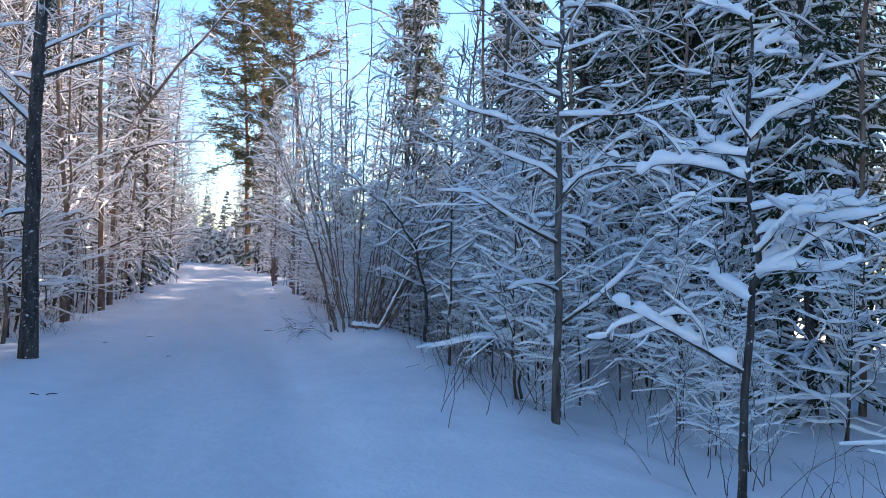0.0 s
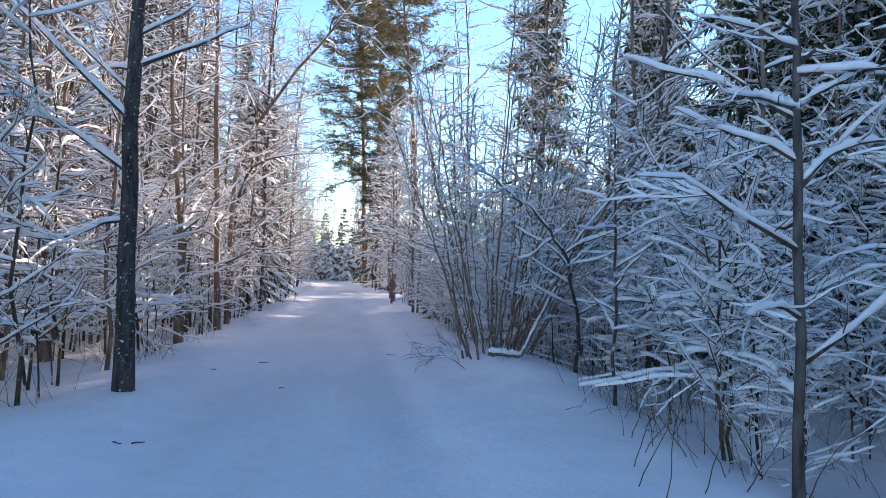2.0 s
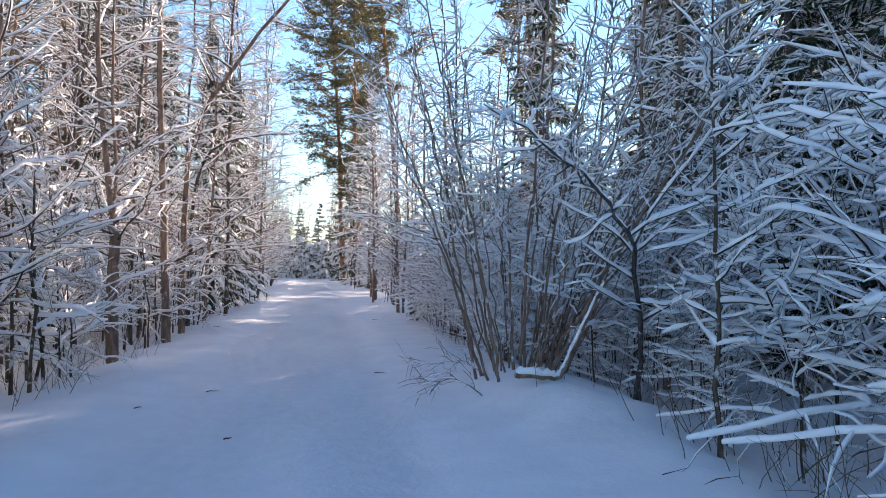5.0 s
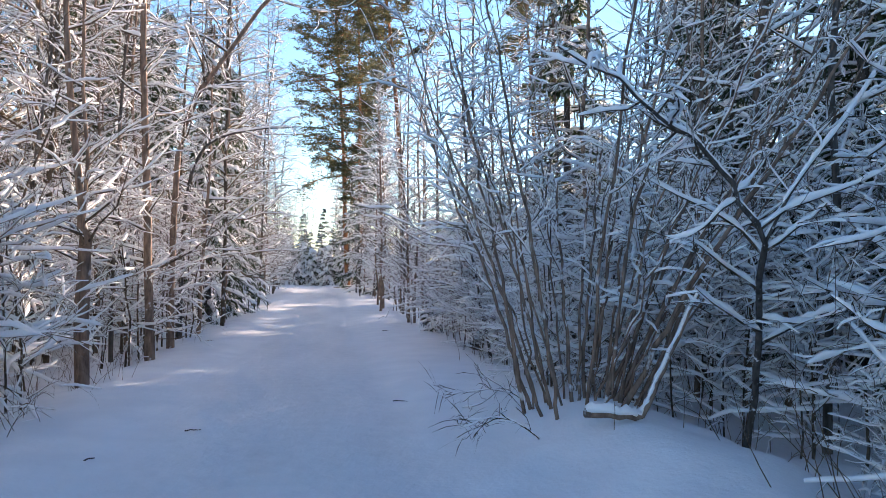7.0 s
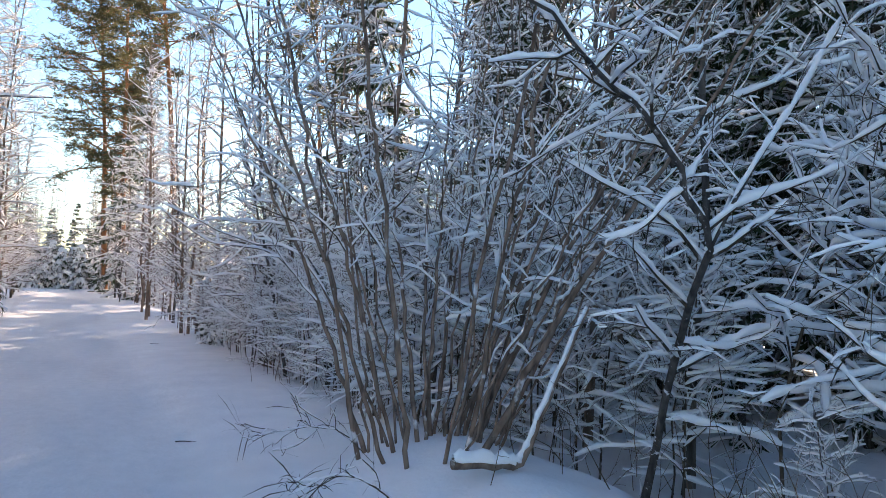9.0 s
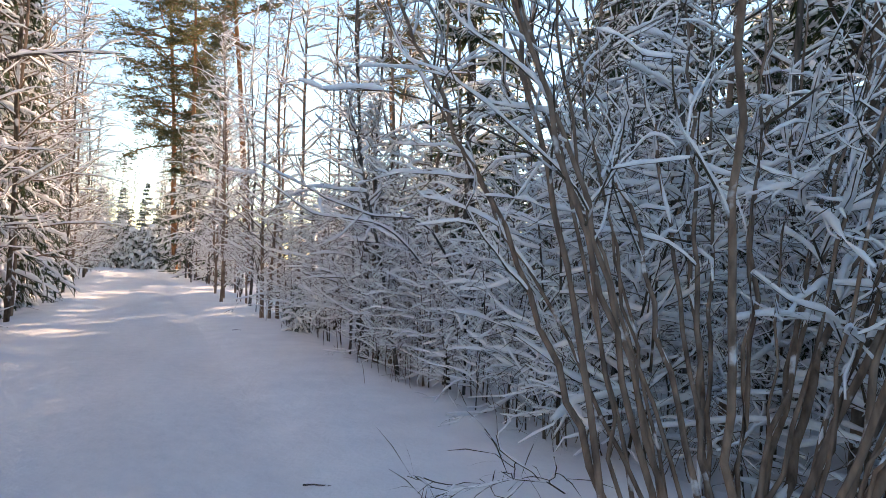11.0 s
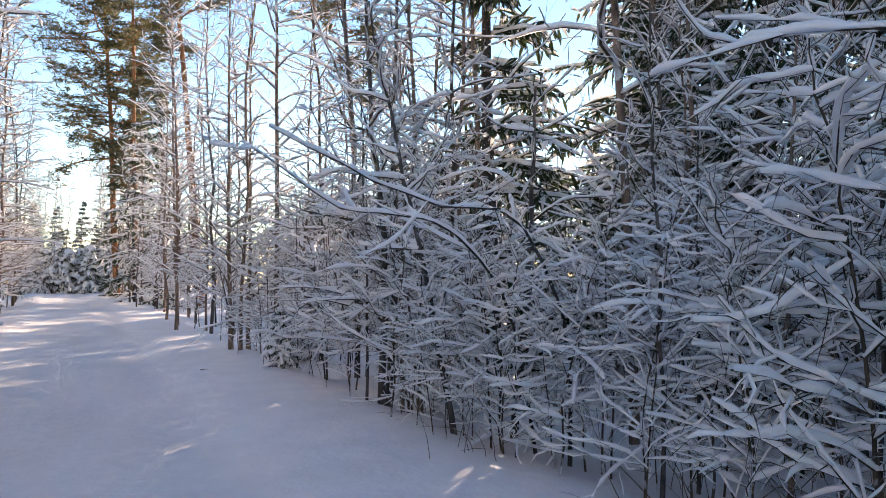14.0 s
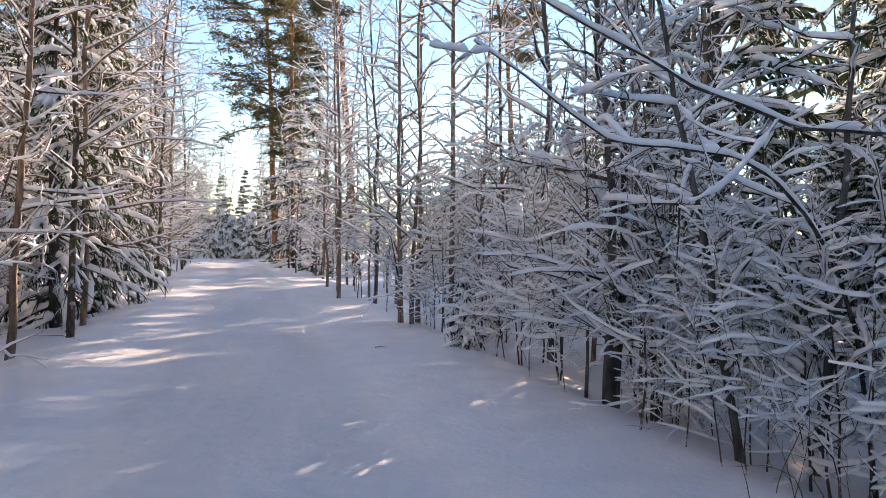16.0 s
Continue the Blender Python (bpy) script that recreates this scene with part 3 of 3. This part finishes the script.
# the many-stemmed alder by the road
def clump():
    rng = np.random.default_rng(40)
    ob = empty("alder_clump", "many-stemmed leafless alder bush with snow in its forks", "bush")
    twigs, white = Shape(), Shape()
    for i in range(36):
        a = rng.uniform(0, 2 * np.pi) if i % 3 else rng.uniform(-1.0, 0.9)
        r = 0.64 * math.sqrt(rng.random())
        out = 0.12 + 0.66 * rng.random()
        H = rng.uniform(4.4, 7.0) * (1 - 0.25 * out)
        x, y = r * math.cos(a) * 0.9, r * math.sin(a)
        dx, dy = math.cos(a) * out * H, math.sin(a) * out * H
        dx = max(dx, -1.8)
        spine = curve([(x, y, -0.2), (x + dx * 0.3, y + dy * 0.3, H * 0.3), (x + dx * 0.68, y + dy * 0.68, H * 0.66), (x + dx, y + dy, H)], 24, rng, 0.02)
        R = taper(np.array([rng.uniform(0.024, 0.036) if i % 7 == 0 and dx > -0.2 else rng.uniform(0.009, 0.024)]), np.array([0.006]), 24)
        stem = Shape()
        stem.tubes(spine[None], R, 6)
        part("stem", stem, BARK_ALDER, ob)
        white.snow(rng, spine[None], R, 0.034, 6, 1.0, 2.6)
        at, d, rad, t = sprout(rng, spine[None], R, 11, 0.3, 0.98, 0.75, 0.8)
        L = 1.3 * (0.35 + 0.65 * (1 - t)) * (0.5 + 0.8 * rng.random(len(t)))
        B = grow(rng, at, d, L, 8, 0.17, 0.03)
        BR = taper(np.minimum(rad * 0.5, 0.012), np.full(len(L), 0.0025), 8)
        twigs.tubes(B, BR, 4)
        white.snow(rng, B, BR, 0.02, 5, 0.65)
        at, d, rad, t = sprout(rng, B, BR, 4, 0.2, 0.97, 0.8, 0.7)
        L2 = np.repeat(L, 4) * (0.25 + 0.3 * rng.random(len(t)))
        C = grow(rng, at, d, L2, 4, 0.28, 0.04)
        CR = taper(np.full(len(L2), 0.004), np.full(len(L2), 0.0016), 4)
        twigs.tubes(C, CR, 3)
        white.snow(rng, C, CR, 0.016, 5, 0.6)
    part("crown", twigs, BARK_TWIG, ob, kind="stuff")
    part("snow", white, LOOSE, ob, "snow caught on the branches", "stuff")
    stand(ob, 2.6, 12.2)


clump()


def snag():
    rng = np.random.default_rng(41)
    ob = empty("fallen_branch", "broken branch under snow, bent up at its end", "branch")
    P = curve([(-0.52, 0, 0.02), (-0.2, 0, 0.0), (0, 0, 0.0), (0.12, 0, 0.22), (0.28, 0, 0.54), (0.56, 0, 1.12)], 16, rng, 0.008)[None]
    R = taper(np.array([0.042]), np.array([0.018]), 16)
    wood, white = Shape(), Shape()
    wood.tubes(P, R, 8)
    white.snow(rng, P, R, 0.034, 7, 1.0, 1.3)
    part("stem", wood, BARK_ALDER, ob)
    part("snow", white, LOOSE, ob, "snow lying on the broken branch")
    stand(ob, 2.91, 11.1, 0.06)


snag()

own_tree("low_sprig", 42, [(2.15, 11.5, 0.1), (1.85, 11.3, 0.3), (1.55, 11.2, 0.36), (1.25, 11.1, 0.3)], 0.008, 0.003, "bare twigs hanging low over the snow", limbs=9, lo=0.2, limb_len=0.6,
         angle=0.7, lift=0.0, twigs=2, keep=0.15, snow=0.015, n=8, category="twigs")
own_tree("low_sprig", 43, [(2.5, 13.4, 0.1), (2.1, 13.3, 0.3), (1.75, 13.2, 0.34), (1.4, 13.2, 0.26)], 0.008, 0.003, "bare twigs hanging low over the snow", limbs=9, lo=0.2, limb_len=0.6,
         angle=0.7, lift=0.0, twigs=2, keep=0.15, snow=0.015, n=8, category="twigs")

# ---- kinds that repeat: built once, then copied ----
KINDS = {}


def kind_of(name, count, make):
    KINDS[name] = [make(np.random.default_rng(100 + 17 * i + len(name)), i) for i in range(count)]


kind_of("brush", 7, lambda g, i: leafless("brush_sapling", g, stems(g, 2.7 + 0.35 * i, 1 + i % 2, 0.24), 0.013, 0.005, "thin leafless saplings bowed with fresh snow", limbs=26, lo=(0.2, 0.08)[i % 2], limb_len=1.4, wild=0.26, keep=1.0,
                                            angle=1.2, lift=-0.01, twigs=4, sub=0, snow=0.038, fine=1, group="snowy brush beside the road"))
kind_of("thicket", 4, lambda g, i: leafless("thicket_sapling", g, stems(g, 3.1 + 0.5 * i, 1 + i % 2, 0.18), 0.014, 0.005, "thin leafless saplings among snowy brush", limbs=21, lo=(0.2, 0.1)[i % 2], limb_len=1.5, wild=0.28,
                                              angle=1.2, lift=-0.02, twigs=4, keep=1.0, snow=0.048, fine=1, light=True, group="snowy brush deeper in the forest"))
kind_of("bush", 4, lambda g, i: leafless("brown_bush", g, stems(g, 2.8 + 0.6 * i, 3), 0.019, 0.005, "brown leafless brush lightly dusted with snow", limbs=13, lo=0.1, limb_len=1.3, wild=0.25, keep=0.95, fine=2,
                                         angle=1.2, lift=0.0, twigs=4, snow=0.034, light=True, twig_bark=BARK_TWIG_LIT, group="brown brush on the sunny verge"))
kind_of("slender", 5, lambda g, i: leafless("slender_tree", g, straight(g, 7.5 + i, 0.05, 12, 0.03), 0.04, 0.01, "tall slender leafless tree with snowy twigs", bark=(BARK_ALDER, BARK_GREY)[i % 2],
                                              limbs=36, lo=0.12, limb_len=1.7, top=0.55, angle=1.0, lift=0.02, twigs=3, fine=1, keep=0.75, snow=0.03, light=True, group="slender trees along the road"))
kind_of("tall_tree", 4, lambda g, i: leafless("tall_tree", g, straight(g, 11.5 + i, 0.05, 14, 0.04), 0.045, 0.010, "tall leafless tree with a dense snowy crown", bark=(BARK_ALDER, BARK_TWIG)[i % 2],
                                                limbs=58, lo=0.08, limb_len=2.0, angle=1.2, lift=0.0, twigs=4, keep=0.8, fine=2, snow=0.022, twig_bark=BARK_TWIG_LIT, light=True, group="tall trees of the forest"))
kind_of("spruce", 2, lambda g, i: spruce("spruce", g, 9.0 + 1.5 * i, "dark green spruce with snow on drooping boughs", "spruces by the road", reach=0.27, side=7, step=0.44, snow=0.078))
kind_of("forest_spruce", 3, lambda g, i: spruce("forest_spruce", g, 11.0 + 2 * i, "dark spruce deep in the forest", "spruces in the forest", reach=0.36, side=7, step=0.9, per=5, snow=0.09, coarse=True, broad=0.12, laden=1.0))
kind_of("far_spruce", 2, lambda g, i: spruce("far_spruce", g, 12.0 + 2 * i, "dark spruce far back in the forest", "far spruces", reach=0.36, side=5, step=1.15, per=5, snow=0.09, coarse=True, broad=0.21, hang=False, laden=0.6))
kind_of("tall_spruce", 3, lambda g, i: spruce("tall_spruce", g, 15.0 + 2 * i, "tall dark spruce behind the roadside brush", "tall spruces in the forest", reach=0.24, low=0.10, step=0.55, per=6, side=11, snow=0.06, coarse=True, broad=0.045, laden=0.8))
kind_of("young_spruce", 2, lambda g, i: spruce("young_spruce", g, 2.6 + 0.8 * i, "young spruce bowed under thick snow", "young spruces by the road", reach=0.42, step=0.24, per=6, side=5, snow=0.13))


def stalks(rng):
    ob = empty("dry_stalks", "thin brown stalks standing out of the snow", "stalks", "dry stalks along the verge")
    s = Shape()
    k = 7
    start = np.stack([rng.normal(0, 0.34, k), rng.normal(0, 0.34, k), np.full(k, -0.06)], -1)
    d = np.stack([rng.normal(0, 0.35, k), rng.normal(0, 0.35, k), np.ones(k)], -1)
    L = rng.uniform(0.4, 1.25, k)
    P = grow(rng, start, d, L, 7, 0.13, -0.05)
    R = taper(np.full(k, 0.0065), np.full(k, 0.002), 7)
    s.tubes(P, R, 3)
    at, d, rad, t = sprout(rng, P, R, 3, 0.4, 0.95, 0.6, 0.9)
    s.tubes(grow(rng, at, d, rng.uniform(0.1, 0.3, len(t)), 4, 0.12, 0.02), taper(np.full(len(t), 0.003), np.full(len(t), 0.0014), 4), 3)
    part("stalk", s, DRY, ob, kind="stuff")
    return ob


kind_of("stalks", 3, lambda g, i: stalks(g))

USED = set()
LANE = (math.sin(radians(36.9)), math.cos(radians(36.9)))  # the gap in the forest through which the low sun shows
TOPS = {"forest_spruce": (11.0, 13.0, 15.0), "far_spruce": (12.0, 14.0), "spruce": (9.0, 10.5)}


def plant(kind, index, x, y, turn=None, size=1.0, dz=-0.02):
    first = KINDS[kind][index % len(KINDS[kind])]
    turn = place_rng.uniform(0, 360) if turn is None else turn
    ahead = (x + 0.45) * LANE[0] + (y - 14.6) * LANE[1]
    off = (x + 0.45) * LANE[1] - (y - 14.6) * LANE[0]
    if kind == "tall_spruce" and 4 < ahead < 40 and -1.5 < off < 1.5:
        shift = (1.5 if off > -0.6 else -1.5) - off
        x, y = x + shift * LANE[1], y - shift * LANE[0]
    elif kind in ("brush", "thicket", "slender", "tall_tree") and 4 < ahead < 26 and -1.5 < off < 0.9 and (kind != "brush" or size > 0.82):
        shift = (1.8 if off > -0.2 else -1.7) - off
        x, y = x + shift * LANE[1], y - shift * LANE[0]
    elif kind in TOPS and ahead > 4 and abs(off) < 1.1:
        size = min(size, (1.25 + 0.187 * ahead) / TOPS[kind][index % len(TOPS[kind])])
    m = Matrix.Translation((x, y, float(height(x, y)) + dz)) @ pose(0, 0, 0, 0, 0, turn).to_4x4()
    if first.name in USED:
        return copy_thing(first, m @ Matrix.Scale(size / first.scale[0], 4))
    USED.add(first.name)
    first.matrix_basis = m @ Matrix.Scale(size, 4)
    return first


place_rng = np.random.default_rng(77)


def scatter(kind, count, u_range, y_range, gap, sizes=(0.8, 1.2), taken=None):
    """Plants of one kind strewn over a strip beside the road, u metres from its middle, with a least gap."""
    taken = [] if taken is None else taken
    done = tries = 0
    while done < count and tries < count * 40:
        tries += 1
        u, y = place_rng.uniform(*u_range), place_rng.uniform(*y_range)
        x = centre(y) + u
        if any((x - a) ** 2 + (y - b) ** 2 < gap * gap for a, b in taken):
            continue
        taken.append((x, y))
        plant(kind, int(place_rng.integers(0, 99)), x, y, size=place_rng.uniform(*sizes))
        done += 1
    return taken


# brush and trees, the verge first
scatter("brush", 9, (4.9, 7.4), (-1.5, 9), 0.9, (0.75, 1.2))
scatter("brush", 29, (3.1, 5.4), (13.5, 34), 0.8, (0.75, 1.2))
scatter("brush", 4, (4.2, 5.6), (9, 13.5), 0.75, (0.75, 1.2))
scatter("brush", 17, (3.0, 4.6), (13.5, 32), 0.6, (0.4, 0.6))
scatter("brush", 8, (3.9, 5.4), (3, 11), 0.6, (0.4, 0.55))
scatter("brush", 9, (3.1, 4.4), (16.0, 23.0), 0.5, (0.45, 0.8))
scatter("slender", 9, (3.4, 5.0), (14.5, 29), 0.7, (0.4, 0.6))
scatter("thicket", 36, (5.6, 9.5), (0, 34), 1.1, (0.8, 1.3))
scatter("thicket", 30, (2.8, 6), (34, 80), 1.0, (0.7, 1.1))
scatter("slender", 28, (2.5, 5), (28, 84), 1.2, (0.8, 1.25))
scatter("slender", 8, (4.8, 9), (2, 24), 2.0, (0.8, 1.2))
scatter("tall_tree", 8, (2.5, 4.6), (44, 84), 2.0, (0.8, 1.1))
scatter("tall_spruce", 17, (10, 19), (2, 27), 2.4, (0.75, 1.15))
scatter("brush", 13, (-5.4, -3.4), (5, 27), 0.9, (0.7, 1.1))
scatter("bush", 20, (-5.8, -3.4), (5, 27), 0.8, (0.8, 1.3))
scatter("bush", 34, (-10, -5.0), (5, 40), 0.9, (1.0, 1.7))
scatter("thicket", 14, (-10, -5.4), (5, 40), 1.1, (0.9, 1.5))
scatter("thicket", 14, (-6, -3.0), (48, 84), 1.3, (0.9, 1.5))
scatter("slender", 10, (-6, -3.6), (10, 28), 1.4, (0.85, 1.3))
scatter("slender", 6, (-6, -3.3), (48, 84), 1.6, (0.85, 1.3))
scatter("tall_tree", 17, (-9, -4.2), (9, 28), 1.3, (0.8, 1.25))
scatter("tall_spruce", 26, (-15, -7.8), (10, 62), 2.2, (0.8, 1.15))
scatter("tall_tree", 18, (-12, -6.5), (12, 60), 1.6, (0.95, 1.35))
for k, (x, y, s) in enumerate(((-5.0, 31.6, 1.0), (-5.1, 35.0, 0.95), (-5.6, 39.0, 1.05), (-6.3, 43.5, 1.1), (-7.6, 33.0, 1.2))):
    plant("spruce", k, x, y, size=s)
plant("young_spruce", 0, 2.33, 27.0, size=0.42)
plant("young_spruce", 1, 3.6, 30.5, size=0.5)
scatter("forest_spruce", 22, (-5, 6), (86, 91), 0.9, (0.30, 0.5))
scatter("tall_tree", 24, (-8, 4), (88, 98), 0.7, (0.6, 1.1))
scatter("forest_spruce", 5, (3.0, 6), (58, 84), 3, (0.8, 1.1))
scatter("tall_tree", 18, (-6.5, -3.0), (47, 86), 1.4, (1.0, 1.5))
scatter("tall_tree", 9, (-4.6, -3.0), (27, 47), 1.5, (1.1, 1.5))
scatter("tall_tree", 10, (-9, -5), (20, 45), 1.5, (1.3, 1.7))
for k, (x, y, s) in enumerate(((-4.2, 84.5, 0.34), (-5.6, 85.0, 0.3), (-2.9, 85.2, 0.36), (-6.8, 84.6, 0.36))):
    plant("forest_spruce", k, x, y, size=s)
scatter("stalks", 34, (2.9, 5.4), (0, 20), 0.5, (0.6, 1.0))
scatter("stalks", 16, (-4.2, -3.0), (5, 22), 0.5, (0.5, 0.9))
scatter("far_spruce", 26, (-12, 22), (94, 104), 1.9, (0.55, 0.9))
scatter("far_spruce", 24, (-19, -11), (4, 86), 2.4, (0.9, 1.3))
# two added hedges of spruces, sized to keep the low sun off the road
for shade_row, size in ((12.6, 0.50), (15.0, 0.56)):
    for k in range(44):
        y = 13 + 1.75 * k + place_rng.uniform(-0.4, 0.4)
        plant("far_spruce", k, shade_row + place_rng.uniform(-0.6, 0.6), y, size=size * (1.3 if y > 47 else 1.05 if y > 36 else 1.0) * place_rng.uniform(0.88, 1.12))
scatter("forest_spruce", 11, (7.5, 11.5), (5, 22), 1.7, (0.30, 0.42))
scatter("tall_tree", 8, (4.6, 8), (22, 44), 2.0, (0.75, 1.0))
scatter("forest_spruce", 8, (8.0, 11.5), (24, 48), 1.8, (0.30, 0.40))
scatter("tall_tree", 9, (8, 17), (28, 56), 2.2, (0.8, 1.1))
scatter("far_spruce", 10, (22, 40), (40, 90), 3.2, (0.4, 0.6))
scatter("far_spruce", 12, (19, 27), (-8, 24), 2.8, (1.1, 1.5))
scatter("far_spruce", 6, (-12, 12), (-24, -14), 3.2, (1.1, 1.5))
scatter("slender", 10, (4.5, 8), (14, 27), 1.3, (1.0, 1.35))
scatter("brush", 9, (3.6, 6.2), (11.5, 17), 0.7, (0.8, 1.2))
scatter("brush", 6, (4.0, 5.6), (6, 11), 0.7, (0.8, 1.2))
plant("tall_spruce", 0, 9.4, 17.6, size=0.9)
for k, (x, y, s) in enumerate(((6.4, 26.0, 0.95), (9.0, 22.0, 0.9), (10.2, 9.6, 0.9),
                               (11.6, 2.6, 1.0), (11.6, 14.6, 1.0), (12.6, 19.8, 1.0), (10.2, 26.4, 0.9), (15.6, 32.2, 0.95))):
    plant("tall_spruce", k, x, y, size=s)
# low spruces added as a screen against sun spots on the ground
for k in range(15):
    plant("spruce", k, 8.6 + place_rng.uniform(-0.4, 0.4), 17.6 + 1.7 * k, size=0.31 * place_rng.uniform(0.88, 1.15))
# the first eight are added to plug gaps that let sun onto the road
for k, (x, y, s) in enumerate(((9.6, 22.4, 0.7), (10.3, 24.2, 0.8), (11.1, 25.9, 0.8), (12.4, 27.7, 0.85), (9.9, 20.6, 0.75), (10.0, 28.4, 0.5), (10.8, 27.7, 0.5), (9.4, 27.4, 0.5),
                               (12.5, 31.5, 0.7), (13.3, 32.6, 0.7), (14.2, 33.6, 0.7), (15.6, 35.2, 0.7), (17.0, 37.0, 0.8))):
    plant("spruce", k, x, y, size=s)
# dense line of spruces added to shade the road and leave the left trees sunlit
for k in range(20):
    plant("spruce", k, 10.3 + place_rng.uniform(-0.5, 0.5), 17.5 + 2.1 * k, size=(0.56 if k < 8 else 0.66) * place_rng.uniform(0.88, 1.1))
for k in range(9):
    plant("young_spruce", k, -8.6 + 0.85 * k, 84.5 + place_rng.uniform(-1.0, 1.5), size=place_rng.uniform(1.1, 1.6))
for k, off in enumerate((-1.6, 1.65, 3.2, 4.9, 6.4, 8.0)):
    ahead = 45 + 5 * (k % 2)
    plant("tall_spruce", k, -0.45 + ahead * LANE[0] + off * LANE[1], 14.6 + ahead * LANE[1] - off * LANE[0], size=place_rng.uniform(0.85, 1.0) if off > 0 else 0.72)
scatter("forest_spruce", 18, (-10, 9), (90, 100), 1.1, (0.4, 0.62))

stand(pine("pine", np.random.default_rng(61), 32, 0.24, "tall pine with a reddish trunk and high crown", 0.30, 115, 4.6, (-2.0, 0)), -1.2, 72)
stand(pine("pine", np.random.default_rng(62), 30, 0.26, "tall leaning pine with a high crown", 0.5, 62, 3.8, (-3.0, 0)), 3.6, 60)
stand(pine("pine", np.random.default_rng(64), 29, 0.22, "tall pine with a low sunlit crown", 0.24, 46, 2.4, (-0.8, 0)), 0.0, 68)
stand(pine("pine", np.random.default_rng(63), 27, 0.2, "tall pine behind the roadside trees", 0.5, 40, 3.0, (-1.6, 0)), 13.2, 60)


# the sun's disc, low between the trees
disc_way = Vector((math.sin(radians(36.9)) * math.cos(SUN_ELEVATION), math.cos(radians(36.9)) * math.cos(SUN_ELEVATION), math.sin(SUN_ELEVATION)))
bm = bmesh.new()
bmesh.ops.create_icosphere(bm, subdivisions=3, radius=8.5)
me = bpy.data.meshes.new("sun_disc")
bm.to_mesh(me)
glow = bpy.data.materials.new("sun_glow")
glow.use_nodes = True
em = glow.node_tree.nodes.new("ShaderNodeEmission")
em.inputs[0].default_value, em.inputs[1].default_value = (1.0, 0.9, 0.7, 1), 60
glow.node_tree.links.new(em.outputs[0], glow.node_tree.nodes["Material Output"].inputs[0])
me.materials.append(glow)
disc = tagged(new("backdrop_sun", me), "bright low winter sun in the clear sky", "sun", kind="structure")
disc.location = Vector((0, 10, 0)) + disc_way * 900


# twigs dropped on the packed snow
def twig(x, y, turn, length):
    rng = np.random.default_rng(int(1000 + x * 50 + y * 7))
    s = Shape()
    h = length / 2
    s.tubes(curve([(-h, 0, 0.0), (-h * 0.3, 0.01, 0.006), (h * 0.4, -0.01, 0.005), (h, 0.01, 0.0)], 7, rng, 0.002)[None], taper(np.array([0.008]), np.array([0.004]), 7), 5)
    me = s.mesh("fallen_twig")
    me.materials.append(BARK_DARK)
    ob = tagged(new("fallen_twig", me), "small dark twig lying on the packed snow", "twig", "twigs on the road")
    ob.location, ob.rotation_euler = (x, y, float(height(x, y)) + 0.008), (0, 0, radians(turn))


for x, y, turn, length in ((0.91, 14.5, -20, 0.24), (-0.66, 9.75, 40, 0.09), (-1.46, 6.1, 30, 0.12), (-1.62, 6.0, -35, 0.12), (-1.35, 12.6, 20, 0.16), (1.0, 27, 10, 0.2), (-1.9, 11.2, 60, 0.12)):
    twig(x, y, turn, length)
